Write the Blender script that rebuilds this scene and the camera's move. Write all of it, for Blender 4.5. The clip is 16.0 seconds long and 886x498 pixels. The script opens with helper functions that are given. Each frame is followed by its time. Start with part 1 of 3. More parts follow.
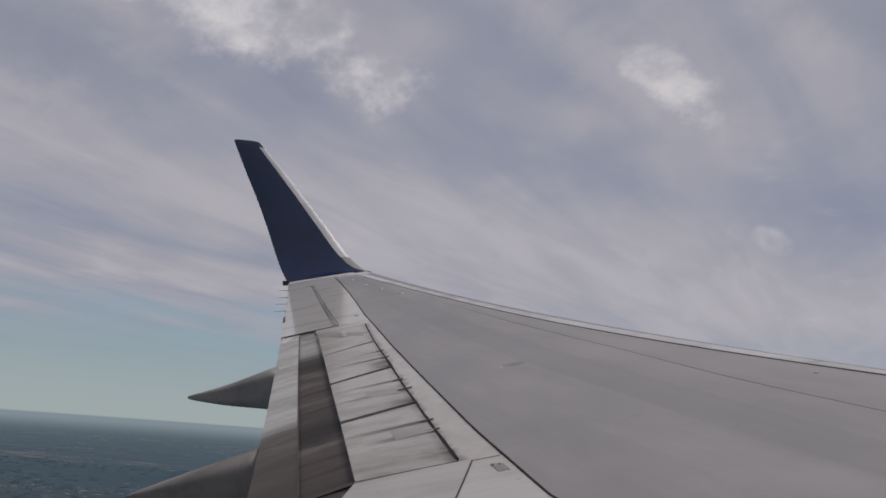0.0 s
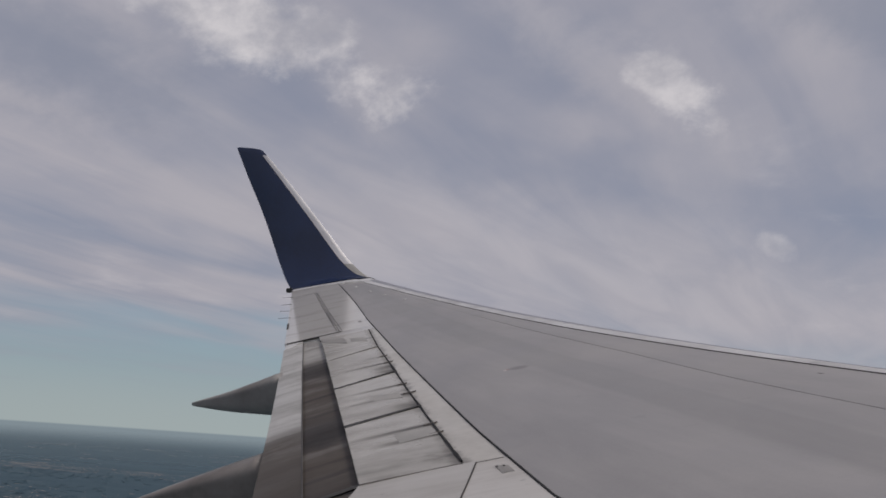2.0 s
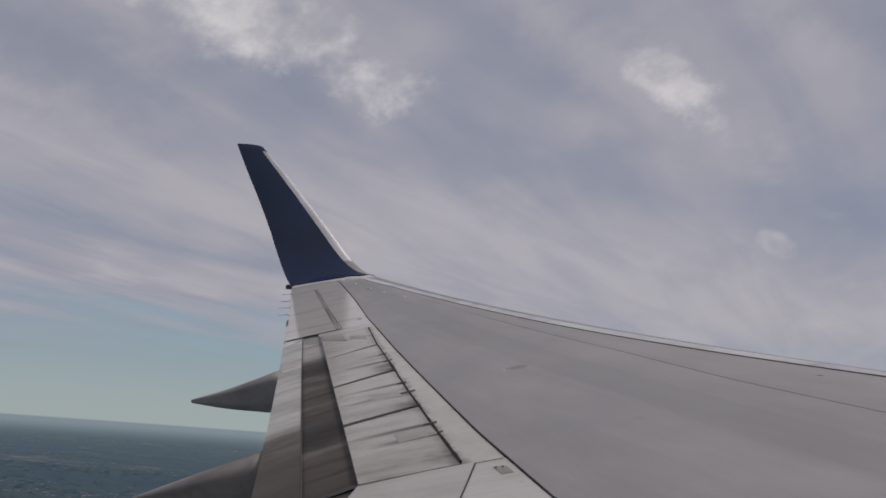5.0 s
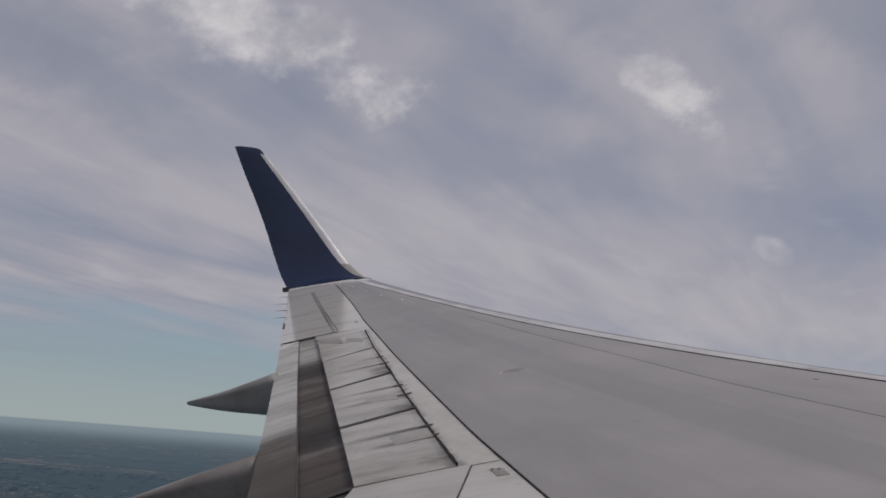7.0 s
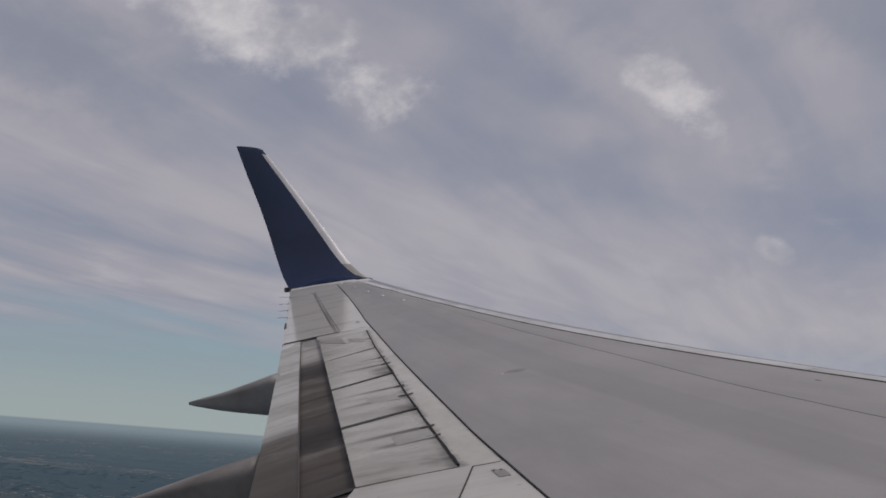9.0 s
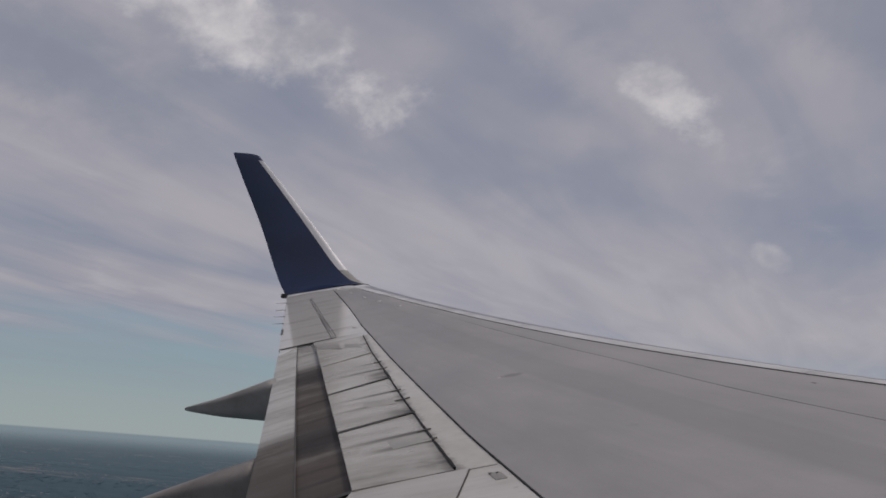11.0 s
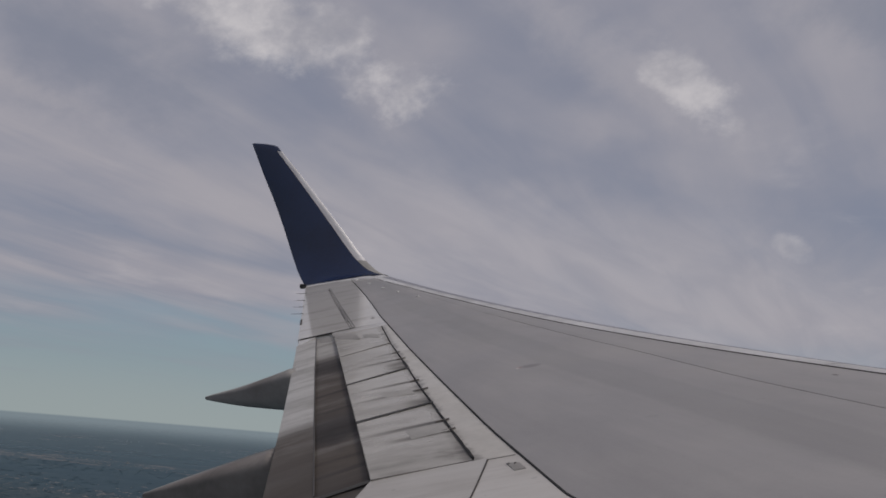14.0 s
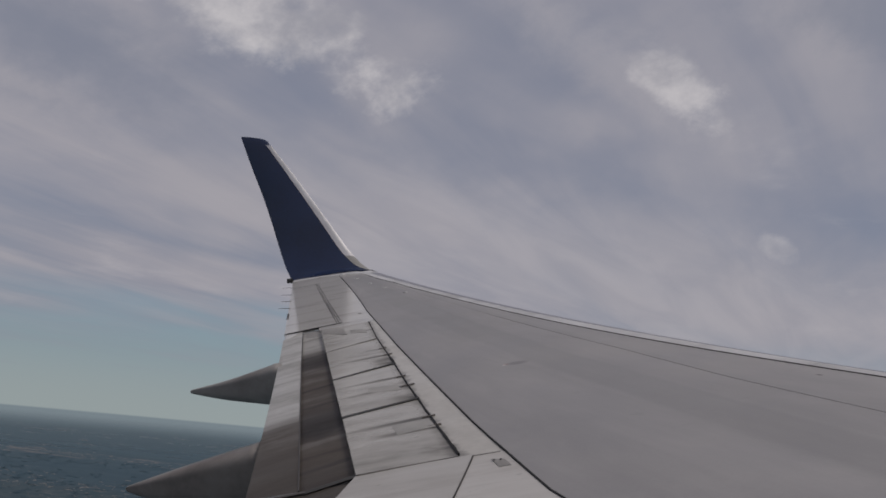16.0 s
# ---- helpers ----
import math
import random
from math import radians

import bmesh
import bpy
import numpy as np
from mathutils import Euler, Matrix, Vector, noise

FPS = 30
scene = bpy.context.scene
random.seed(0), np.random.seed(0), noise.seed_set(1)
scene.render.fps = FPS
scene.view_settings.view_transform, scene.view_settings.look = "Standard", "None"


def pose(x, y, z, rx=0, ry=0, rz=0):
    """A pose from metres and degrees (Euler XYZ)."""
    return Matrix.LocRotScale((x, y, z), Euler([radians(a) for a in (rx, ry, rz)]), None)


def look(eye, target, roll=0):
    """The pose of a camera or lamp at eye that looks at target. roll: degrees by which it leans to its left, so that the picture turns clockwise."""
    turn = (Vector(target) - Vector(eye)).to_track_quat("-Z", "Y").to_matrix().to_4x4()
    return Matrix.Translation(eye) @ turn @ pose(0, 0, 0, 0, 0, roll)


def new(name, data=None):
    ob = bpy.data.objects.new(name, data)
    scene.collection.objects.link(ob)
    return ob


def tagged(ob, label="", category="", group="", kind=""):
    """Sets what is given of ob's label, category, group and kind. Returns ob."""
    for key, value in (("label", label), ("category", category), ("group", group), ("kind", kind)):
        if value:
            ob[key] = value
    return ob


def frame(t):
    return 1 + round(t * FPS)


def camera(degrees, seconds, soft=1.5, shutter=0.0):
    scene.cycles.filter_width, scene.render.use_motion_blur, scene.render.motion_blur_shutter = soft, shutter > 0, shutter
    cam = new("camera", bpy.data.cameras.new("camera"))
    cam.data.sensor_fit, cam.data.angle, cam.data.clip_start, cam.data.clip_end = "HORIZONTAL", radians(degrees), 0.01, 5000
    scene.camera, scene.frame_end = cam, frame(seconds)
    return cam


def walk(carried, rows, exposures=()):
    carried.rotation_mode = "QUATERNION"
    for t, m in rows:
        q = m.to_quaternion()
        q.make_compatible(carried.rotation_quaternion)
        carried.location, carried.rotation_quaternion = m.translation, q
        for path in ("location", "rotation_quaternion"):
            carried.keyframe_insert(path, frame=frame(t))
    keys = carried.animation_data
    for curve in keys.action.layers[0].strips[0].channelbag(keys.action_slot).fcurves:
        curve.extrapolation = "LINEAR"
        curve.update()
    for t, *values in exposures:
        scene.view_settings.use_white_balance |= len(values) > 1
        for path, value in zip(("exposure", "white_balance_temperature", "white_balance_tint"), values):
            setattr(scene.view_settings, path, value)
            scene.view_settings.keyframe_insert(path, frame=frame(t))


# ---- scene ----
# ---- the camera, in the aircraft's axes: x forward, y outboard, z up, metres ----
LENS = 56.52
SEAT = [
    (0, 2.888, 1.487, 0.022, 5.143, 4.771, 2.738),
    (0.5, 2.889, 1.487, -0.004, 5.206, 5.702, 3.008),
    (1, 2.889, 1.487, 0.017, 5.2, 5.452, 2.834),
    (1.5, 2.887, 1.488, 0.015, 5.25, 5.131, 2.834),
    (2, 2.891, 1.486, -0.015, 5.359, 5.349, 3.088),
    (2.5, 2.891, 1.487, 0.018, 5.176, 4.908, 3.003),
    (3, 2.886, 1.487, 0.024, 5.602, 4.928, 2.641),
    (3.5, 2.886, 1.487, 0.006, 5.383, 4.806, 2.639),
    (4, 2.889, 1.487, 0.015, 5.363, 4.991, 2.828),
    (6.3, 2.887, 1.487, -0, 5.223, 5.115, 2.637),
    (6.5, 2.886, 1.488, -0.005, 5.177, 5.337, 2.556),
    (7, 2.887, 1.487, -0.001, 5.125, 5.353, 2.535),
    (7.5, 2.887, 1.486, 0.015, 5.123, 5.219, 2.505),
    (8, 2.887, 1.487, 0.003, 5.137, 5.115, 2.486),
    (8.5, 2.884, 1.487, 0.007, 5.175, 5.214, 2.525),
    (9, 2.888, 1.487, 0.004, 5.243, 5.349, 2.509),
    (11.5, 2.889, 1.485, -0.034, 4.875, 5.957, 2.591),
    (12, 2.886, 1.485, -0.043, 4.704, 6.016, 2.509),
    (12.5, 2.89, 1.485, -0.031, 5.048, 5.952, 2.637),
    (13, 2.886, 1.486, -0.025, 6.267, 5.967, 2.25),
    (13.5, 2.888, 1.487, -0.021, 7.151, 5.648, 1.334),
    (14, 2.889, 1.487, -0.022, 6.3, 5.249, 2.427),
    (14.5, 2.886, 1.487, -0.048, 5.984, 5.537, 2.256),
    (15, 2.886, 1.487, -0.052, 6.109, 6.284, 2.245),
    (15.5, 2.887, 1.487, -0.045, 6.139, 5.967, 1.89),
    (16, 2.888, 1.487, -0.025, 5.472, 4.979, 1.767),
]


def seat_pose(x, y, z, yaw, pitch, roll):
    """A camera pose in the aircraft's axes: it looks outboard, then turns, tips up and leans."""
    turn = Euler((0, 0, radians(yaw))).to_matrix() @ Euler((radians(pitch), 0, 0)).to_matrix() @ Euler((0, radians(roll), 0)).to_matrix()
    return Matrix.Translation((x, y, z)) @ turn.to_4x4() @ pose(0, 0, 0, 90)


def attitude():
    """How the aircraft lies in the world: banked, with the horizon low behind the trailing edge."""
    level = seat_pose(0, 0, 0, 0, 13.27, -4.78).to_3x3()
    aboard = seat_pose(0, 0, 0, 4.722, 6.079, 2.535).to_3x3()
    return (level @ aboard.inverted()).to_4x4()


BANK = attitude()
GROUND_Z = -110.0

cam = camera(LENS, 16.0, soft=1.7)
walk(cam, [(r[0], BANK @ seat_pose(*r[1:])) for r in SEAT],
     exposures=[(0, 0.18), (4, 0.17), (9, 0.11), (12, 0.05), (16, -0.05)])

# ---- sky, clouds and sun ----
SUN_HEIGHT, SUN_TURN = 56.0, 112.0


class Nodes:
    """Short forms for building a node tree."""

    def __init__(self, tree, keep=False):
        self.tree = tree
        if not keep:
            tree.nodes.clear()

    def add(self, kind, **values):
        n = self.tree.nodes.new(kind)
        for key, value in values.items():
            if key == "op":
                n.operation = value
            elif key == "blend":
                n.data_type, n.blend_type = "RGBA", value
            else:
                n.inputs[key].default_value = value
        return n

    def link(self, a, b):
        self.tree.links.new(a, b)

    def math(self, op, a, b=0.5, c=0.0):
        n = self.tree.nodes.new("ShaderNodeMath")
        n.operation = op
        for i, v in enumerate((a, b, c)):
            if isinstance(v, (int, float)):
                n.inputs[i].default_value = v
            else:
                self.link(v, n.inputs[i])
        return n.outputs[0]

    def mix(self, f, a, b, blend="MIX"):
        n = self.tree.nodes.new("ShaderNodeMix")
        n.data_type, n.blend_type = "RGBA", blend
        for i, v in ((0, f), (6, a), (7, b)):
            if isinstance(v, (int, float)):
                n.inputs[i].default_value = v
            elif isinstance(v, tuple):
                n.inputs[i].default_value = (*v, 1) if len(v) == 3 else v
            else:
                self.link(v, n.inputs[i])
        return n.outputs[2]

    def ramp(self, v, lo, hi, a=0.0, b=1.0):
        n = self.tree.nodes.new("ShaderNodeMapRange")
        n.interpolation_type = "SMOOTHSTEP"
        for i, x in enumerate((lo, hi, a, b)):
            n.inputs[i + 1].default_value = x
        self.link(v, n.inputs[0])
        return n.outputs[0]

    def noise(self, vec, scale, detail=6.0, rough=0.55, warp=0.0):
        n = self.tree.nodes.new("ShaderNodeTexNoise")
        n.inputs["Scale"].default_value, n.inputs["Detail"].default_value = scale, detail
        n.inputs["Roughness"].default_value, n.inputs["Distortion"].default_value = rough, warp
        if vec is not None:
            self.link(vec, n.inputs["Vector"])
        return n.outputs["Fac"]

    def mapped(self, vec, move=(0, 0, 0), turn=(0, 0, 0), size=(1, 1, 1)):
        if any(turn):
            first = self.tree.nodes.new("ShaderNodeMapping")
            first.inputs["Rotation"].default_value = [radians(a) for a in turn]
            self.link(vec, first.inputs["Vector"])
            vec = first.outputs[0]
        n = self.tree.nodes.new("ShaderNodeMapping")
        n.inputs["Location"].default_value, n.inputs["Scale"].default_value = move, size
        self.link(vec, n.inputs["Vector"])
        return n.outputs[0]


def make_sky():
    world = bpy.data.worlds.new("sky")
    world.use_nodes = True
    scene.world = world
    n = Nodes(world.node_tree)
    co = n.add("ShaderNodeTexCoord").outputs["Generated"]
    sky = n.tree.nodes.new("ShaderNodeTexSky")
    sky.sky_type, sky.sun_disc = "NISHITA", False
    sky.sun_elevation, sky.sun_rotation = radians(SUN_HEIGHT), radians(SUN_TURN)
    sky.altitude, sky.air_density, sky.dust_density, sky.ozone_density = 1500, 1.0, 2.0, 1.0
    clear = n.mix(1.0, sky.outputs[0], (0.10, 0.10, 0.095), "MULTIPLY")
    split = n.add("ShaderNodeSeparateXYZ")
    n.link(co, split.inputs[0])
    up = split.outputs[2]
    # a flat cloud layer seen from below: fibres that run to one point of the horizon
    high = n.math("ADD", n.math("MAXIMUM", up, 0.0), 0.07)
    flat = n.add("ShaderNodeCombineXYZ")
    n.link(n.math("DIVIDE", split.outputs[0], high), flat.inputs[0])
    n.link(n.math("DIVIDE", split.outputs[1], high), flat.inputs[1])
    layer = flat.outputs[0]
    fibre = n.noise(n.mapped(layer, (1.4, 0.0, 0), (0, 0, 30), (1.4, 0.45, 1)), 1.0, 4, 0.45, 0.8)
    broad = n.noise(n.mapped(layer, (5.6, 8.1, 0), (0, 0, 30), (0.75, 0.36, 1)), 1.0, 4, 0.5, 0.4)
    puff = n.noise(n.mapped(layer, (9.1, 3.6, 0), (0, 0, 10), (1.2, 1.0, 1)), 1.5, 9, 0.62, 0.25)
    mottle = n.noise(n.mapped(co, (1.7, 3.3, 2.9), (0, 25, 0), (1, 1, 1.7)), 3.0, 5, 0.5, 0.4)
    thread = n.noise(n.mapped(layer, (3.3, 1.1, 0), (0, 0, 30), (3.4, 0.8, 1)), 1.0, 6, 0.55, 0.7)
    cover = n.math("ADD", n.math("ADD", n.math("MULTIPLY", fibre, 0.36), n.math("MULTIPLY", broad, 0.40)), n.math("ADD", n.math("MULTIPLY", mottle, 0.20), n.math("MULTIPLY", thread, 0.12)))
    edge = n.math("ADD", up, n.math("MULTIPLY", n.math("SUBTRACT", broad, 0.5), 0.16))
    lifted = n.ramp(edge, 0.03, 0.16)
    veil = n.math("MULTIPLY", n.ramp(cover, 0.34, 0.62), lifted)
    thick = n.math("MULTIPLY", n.ramp(n.math("ADD", n.math("MULTIPLY", puff, 0.62), n.math("MULTIPLY", broad, 0.42)), 0.56, 0.76), lifted)
    low = n.mix(n.ramp(up, -0.02, 0.11), (0.30, 0.345, 0.35), (0.215, 0.295, 0.35))
    # painted haze below the horizon, beyond the land and seen through its fading edge
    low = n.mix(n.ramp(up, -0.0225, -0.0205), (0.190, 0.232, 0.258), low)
    base = n.mix(n.ramp(up, 0.04, 0.26), low, clear)
    shown = n.mix(n.math("MULTIPLY", lifted, 0.8), base, (0.200, 0.214, 0.278))
    tone = n.mix(n.ramp(n.math("ADD", n.math("MULTIPLY", fibre, 0.35), n.math("ADD", n.math("MULTIPLY", mottle, 0.4), n.math("MULTIPLY", thread, 0.25))), 0.35, 0.65), (0.283, 0.282, 0.335), (0.385, 0.365, 0.395))
    shown = n.mix(n.math("MULTIPLY", veil, 0.9), shown, tone)
    shown = n.mix(n.math("MULTIPLY", thick, 0.45), shown, (0.50, 0.475, 0.495))
    billow = n.noise(n.mapped(co, (2.2, 5.0, 1.3), (0, 15, 0), (1, 1, 1.5)), 6.5, 10, 0.62, 0.15)
    heap = n.mix(n.ramp(n.noise(n.mapped(co, (0.4, 0.9, 7.3), (0, 15, 0), (1, 1, 1.4)), 10.0, 6, 0.6), 0.3, 0.7), (0.33, 0.325, 0.365), (0.62, 0.59, 0.60))
    gap = (0.205, 0.222, 0.285)
    # thin places of the layer and heaped clouds, each at its place in the sky: azimuth, height, half width, half height, lean, strength, raggedness, tone
    sheet = n.mix(n.ramp(thread, 0.3, 0.7), (0.355, 0.34, 0.375), (0.41, 0.39, 0.42))
    for az, el, wide, tall, lean, strength, ragged, tone in (
            (-26.0, 21.0, 0.24, 0.10, -20, 0.75, 2.0, gap), (29.0, 27.0, 0.22, 0.10, -30, 0.7, 2.0, gap), (10.0, 11.5, 0.62, 0.13, -12, 0.62, 0.9, sheet),
            (-20.0, 26.6, 0.33, 0.058, -12, 0.9, 3.0, heap), (10.5, 25.3, 0.17, 0.055, -30, 0.55, 2.2, sheet), (15.2, 24.0, 0.075, 0.036, -38, 0.75, 3.0, heap), (22.0, 13.2, 0.026, 0.014, -30, 0.5, 3.4, heap)):
        f = Euler((radians(el), 0, radians(-az))).to_matrix() @ Euler((0, radians(-lean), 0)).to_matrix()
        axes = []
        for way, size in ((f.col[0], wide), (f.col[2], tall)):
            dot = n.tree.nodes.new("ShaderNodeVectorMath")
            dot.operation = "DOT_PRODUCT"
            n.link(co, dot.inputs[0])
            dot.inputs[1].default_value = tuple(way / size)
            axes.append(dot.outputs["Value"])
        ahead = n.tree.nodes.new("ShaderNodeVectorMath")
        ahead.operation = "DOT_PRODUCT"
        n.link(co, ahead.inputs[0])
        ahead.inputs[1].default_value = tuple(f.col[1])
        far = n.math("SQRT", n.math("ADD", n.math("MULTIPLY", axes[0], axes[0]), n.math("MULTIPLY", axes[1], axes[1])))
        body = n.math("ADD", far, n.math("MULTIPLY", n.math("SUBTRACT", billow, 0.5), -ragged))
        mask = n.math("MULTIPLY", n.ramp(body, 0.95, 0.1 if tone is not heap else 0.3), n.ramp(ahead.outputs["Value"], 0.6, 0.8))
        shown = n.mix(n.math("MULTIPLY", mask, strength), shown, tone)
    back = n.add("ShaderNodeBackground", Strength=1.0)
    n.link(shown, back.inputs["Color"])
    n.link(back.outputs[0], n.add("ShaderNodeOutputWorld").inputs["Surface"])


make_sky()
sun_data = bpy.data.lights.new("sun", "SUN")
sun_data.energy, sun_data.angle, sun_data.color = 1.15, radians(18), (1.0, 0.94, 0.86)
sun = new("sun", sun_data)
e, a = radians(SUN_HEIGHT), radians(SUN_TURN)
sun_way = Vector((math.sin(a) * math.cos(e), math.cos(a) * math.cos(e), math.sin(e)))
sun.matrix_world = look(sun_way * 50, (0, 0, 0))


# ---- materials ----
def material(name, build, rough=0.5, metal=0.0, coat=0.0, on_panel=False, shine=0.5):
    """build(n, co) gives the base colour, and the height of its relief or None."""
    m = bpy.data.materials.new(name)
    m.use_nodes = True
    n = Nodes(m.node_tree)
    co = n.add("ShaderNodeTexCoord").outputs["UV" if on_panel else "Object"]
    colour, height, gloss = build(n, co)
    b = n.add("ShaderNodeBsdfPrincipled", Roughness=rough, Metallic=metal)
    b.inputs["Coat Weight"].default_value, b.inputs["Specular IOR Level"].default_value = coat, shine
    n.link(colour, b.inputs["Base Color"])
    if gloss is not None:
        n.link(gloss, b.inputs["Roughness"])
    if height is not None:
        bump = n.add("ShaderNodeBump", Strength=0.2, Distance=0.0012)
        n.link(height, bump.inputs["Height"])
        n.link(bump.outputs[0], b.inputs["Normal"])
    n.link(b.outputs[0], n.add("ShaderNodeOutputMaterial").inputs["Surface"])
    return m


def plain(colour, spread=0.12, size=6.0, rough=0.5):
    """Paint with a broad unevenness and a fine grain."""
    def build(n, co):
        broad, fine = n.noise(co, size * 0.25, 4), n.noise(co, size * 9, 5)
        v = n.math("ADD", n.math("MULTIPLY", broad, 0.7), n.math("MULTIPLY", fine, 0.3))
        dark, light = tuple(c * (1 - spread) for c in colour), tuple(min(1, c * (1 + spread)) for c in colour)
        return n.mix(n.ramp(v, 0.3, 0.7), dark, light), fine, n.ramp(broad, 0.3, 0.7, rough * 0.85, rough * 1.15)
    return build


def skin_paint(n, co):
    """Grey protective paint, worn in spanwise bands, with faint streaks along the airflow."""
    flow = n.noise(n.mapped(co, (0, 0, 0), (0, 0, 0), (0.8, 1.1, 1)), 1.3, 6, 0.6)
    band = n.noise(n.mapped(co, (4, 1, 0), (0, 0, -24), (1.9, 0.10, 0.2)), 1.1, 5, 0.6)
    fine = n.noise(co, 60, 4)
    v = n.math("ADD", n.math("ADD", n.math("MULTIPLY", flow, 0.4), n.math("MULTIPLY", band, 0.5)), n.math("MULTIPLY", fine, 0.1))
    colour = n.mix(n.ramp(v, 0.33, 0.67), (0.296, 0.283, 0.281), (0.380, 0.363, 0.358))
    patch = n.noise(n.mapped(co, (7, 3, 0), (0, 0, -24), (1.0, 0.45, 1)), 1.6, 7, 0.66, 0.5)
    colour = n.mix(1.0, colour, n.mix(n.ramp(patch, 0.32, 0.68), (0.935, 0.935, 0.94), (1.045, 1.04, 1.04)), "MULTIPLY")
    # a broad band along the span where the paint has been renewed in a duller tone
    place = n.add("ShaderNodeSeparateXYZ")
    n.link(co, place.inputs[0])
    off = n.math("ADD", n.math("ADD", place.outputs[0], n.math("MULTIPLY", place.outputs[1], 0.43)), n.math("MULTIPLY", flow, 0.12))
    renewed = n.math("MULTIPLY", n.ramp(off, 6.62, 6.70), n.ramp(off, 7.06, 7.00))
    colour = n.mix(n.math("MULTIPLY", renewed, 0.30), colour, (0.23, 0.225, 0.225))
    # paler ahead of it, towards the leading edge
    ahead = n.math("MULTIPLY", n.ramp(off, 7.0, 7.25), n.ramp(patch, 0.30, 0.60, 0.35, 1.0))
    colour = n.mix(n.math("MULTIPLY", ahead, 0.40), colour, (0.405, 0.383, 0.373))
    # a worn reddish scratch with a dark smudge beside it: place, half lengths, strength, tone
    for px, py, lx, ly, strength, tone in ((2.81, 8.555, 0.10, 0.07, 0.5, (0.14, 0.135, 0.135)), (2.715, 8.55, 0.03, 0.035, 0.7, (0.33, 0.235, 0.215)), (2.70, 8.535, 0.016, 0.02, 0.8, (0.62, 0.58, 0.55))):
        dx = n.math("MULTIPLY", n.math("SUBTRACT", place.outputs[0], px), 1 / lx)
        dy = n.math("MULTIPLY", n.math("ADD", n.math("SUBTRACT", place.outputs[1], py), n.math("MULTIPLY", n.math("SUBTRACT", patch, 0.5), 0.12)), 1 / ly)
        near = n.ramp(n.math("ADD", n.math("MULTIPLY", dx, dx), n.math("MULTIPLY", dy, dy)), 0.15, 1.3, strength, 0.0)
        colour = n.mix(near, colour, tone)
    spot = n.ramp(n.noise(n.mapped(co, (2, 8, 0), (0, 0, 0), (1.2, 2.5, 1)), 2.6, 5, 0.6), 0.66, 0.78)
    colour = n.mix(n.math("MULTIPLY", spot, 0.45), colour, (0.2, 0.19, 0.19))
    return colour, fine, n.ramp(flow, 0.3, 0.7, 0.42, 0.58)


def sooted(clean, soot, lo, hi, along=0.5, across=4.0, shift=0.0, gloss=(0.05, 0.12)):
    """Paint under soot that the airflow has drawn out along the chord."""
    def build(n, co):
        flow = n.noise(n.mapped(co, (shift, shift * 2, 0), (0, 0, 0), (along, across, 0.5)), 1.4, 7, 0.62, 0.25)
        blot = n.noise(n.mapped(co, (shift, 3, 0), (0, 0, 0), (1.0, 1.0, 1)), 1.1, 5, 0.55)
        fine = n.noise(n.mapped(co, (0, 0, 0), (0, 0, 0), (3, 14, 4)), 4, 5)
        v = n.math("ADD", n.math("ADD", n.math("MULTIPLY", flow, 0.55), n.math("MULTIPLY", blot, 0.35)), n.math("MULTIPLY", fine, 0.1))
        colour = n.mix(n.ramp(v, lo, hi), clean, soot)
        speck = n.noise(n.mapped(co, (shift, 1, 0), (0, 0, 0), (0.7, 1.0, 1)), 16, 3, 0.6)
        grime = n.noise(n.mapped(co, (6, shift, 0), (0, 0, 0), (1, 1, 1)), 2.3, 4, 0.6)
        dirt = n.math("MULTIPLY", n.ramp(speck, 0.62, 0.76), n.ramp(grime, 0.48, 0.66, 0.0, 0.6))
        colour = n.mix(dirt, colour, (0.2, 0.19, 0.18))
        return colour, fine, n.ramp(flow, 0.3, 0.7, *gloss)
    return build


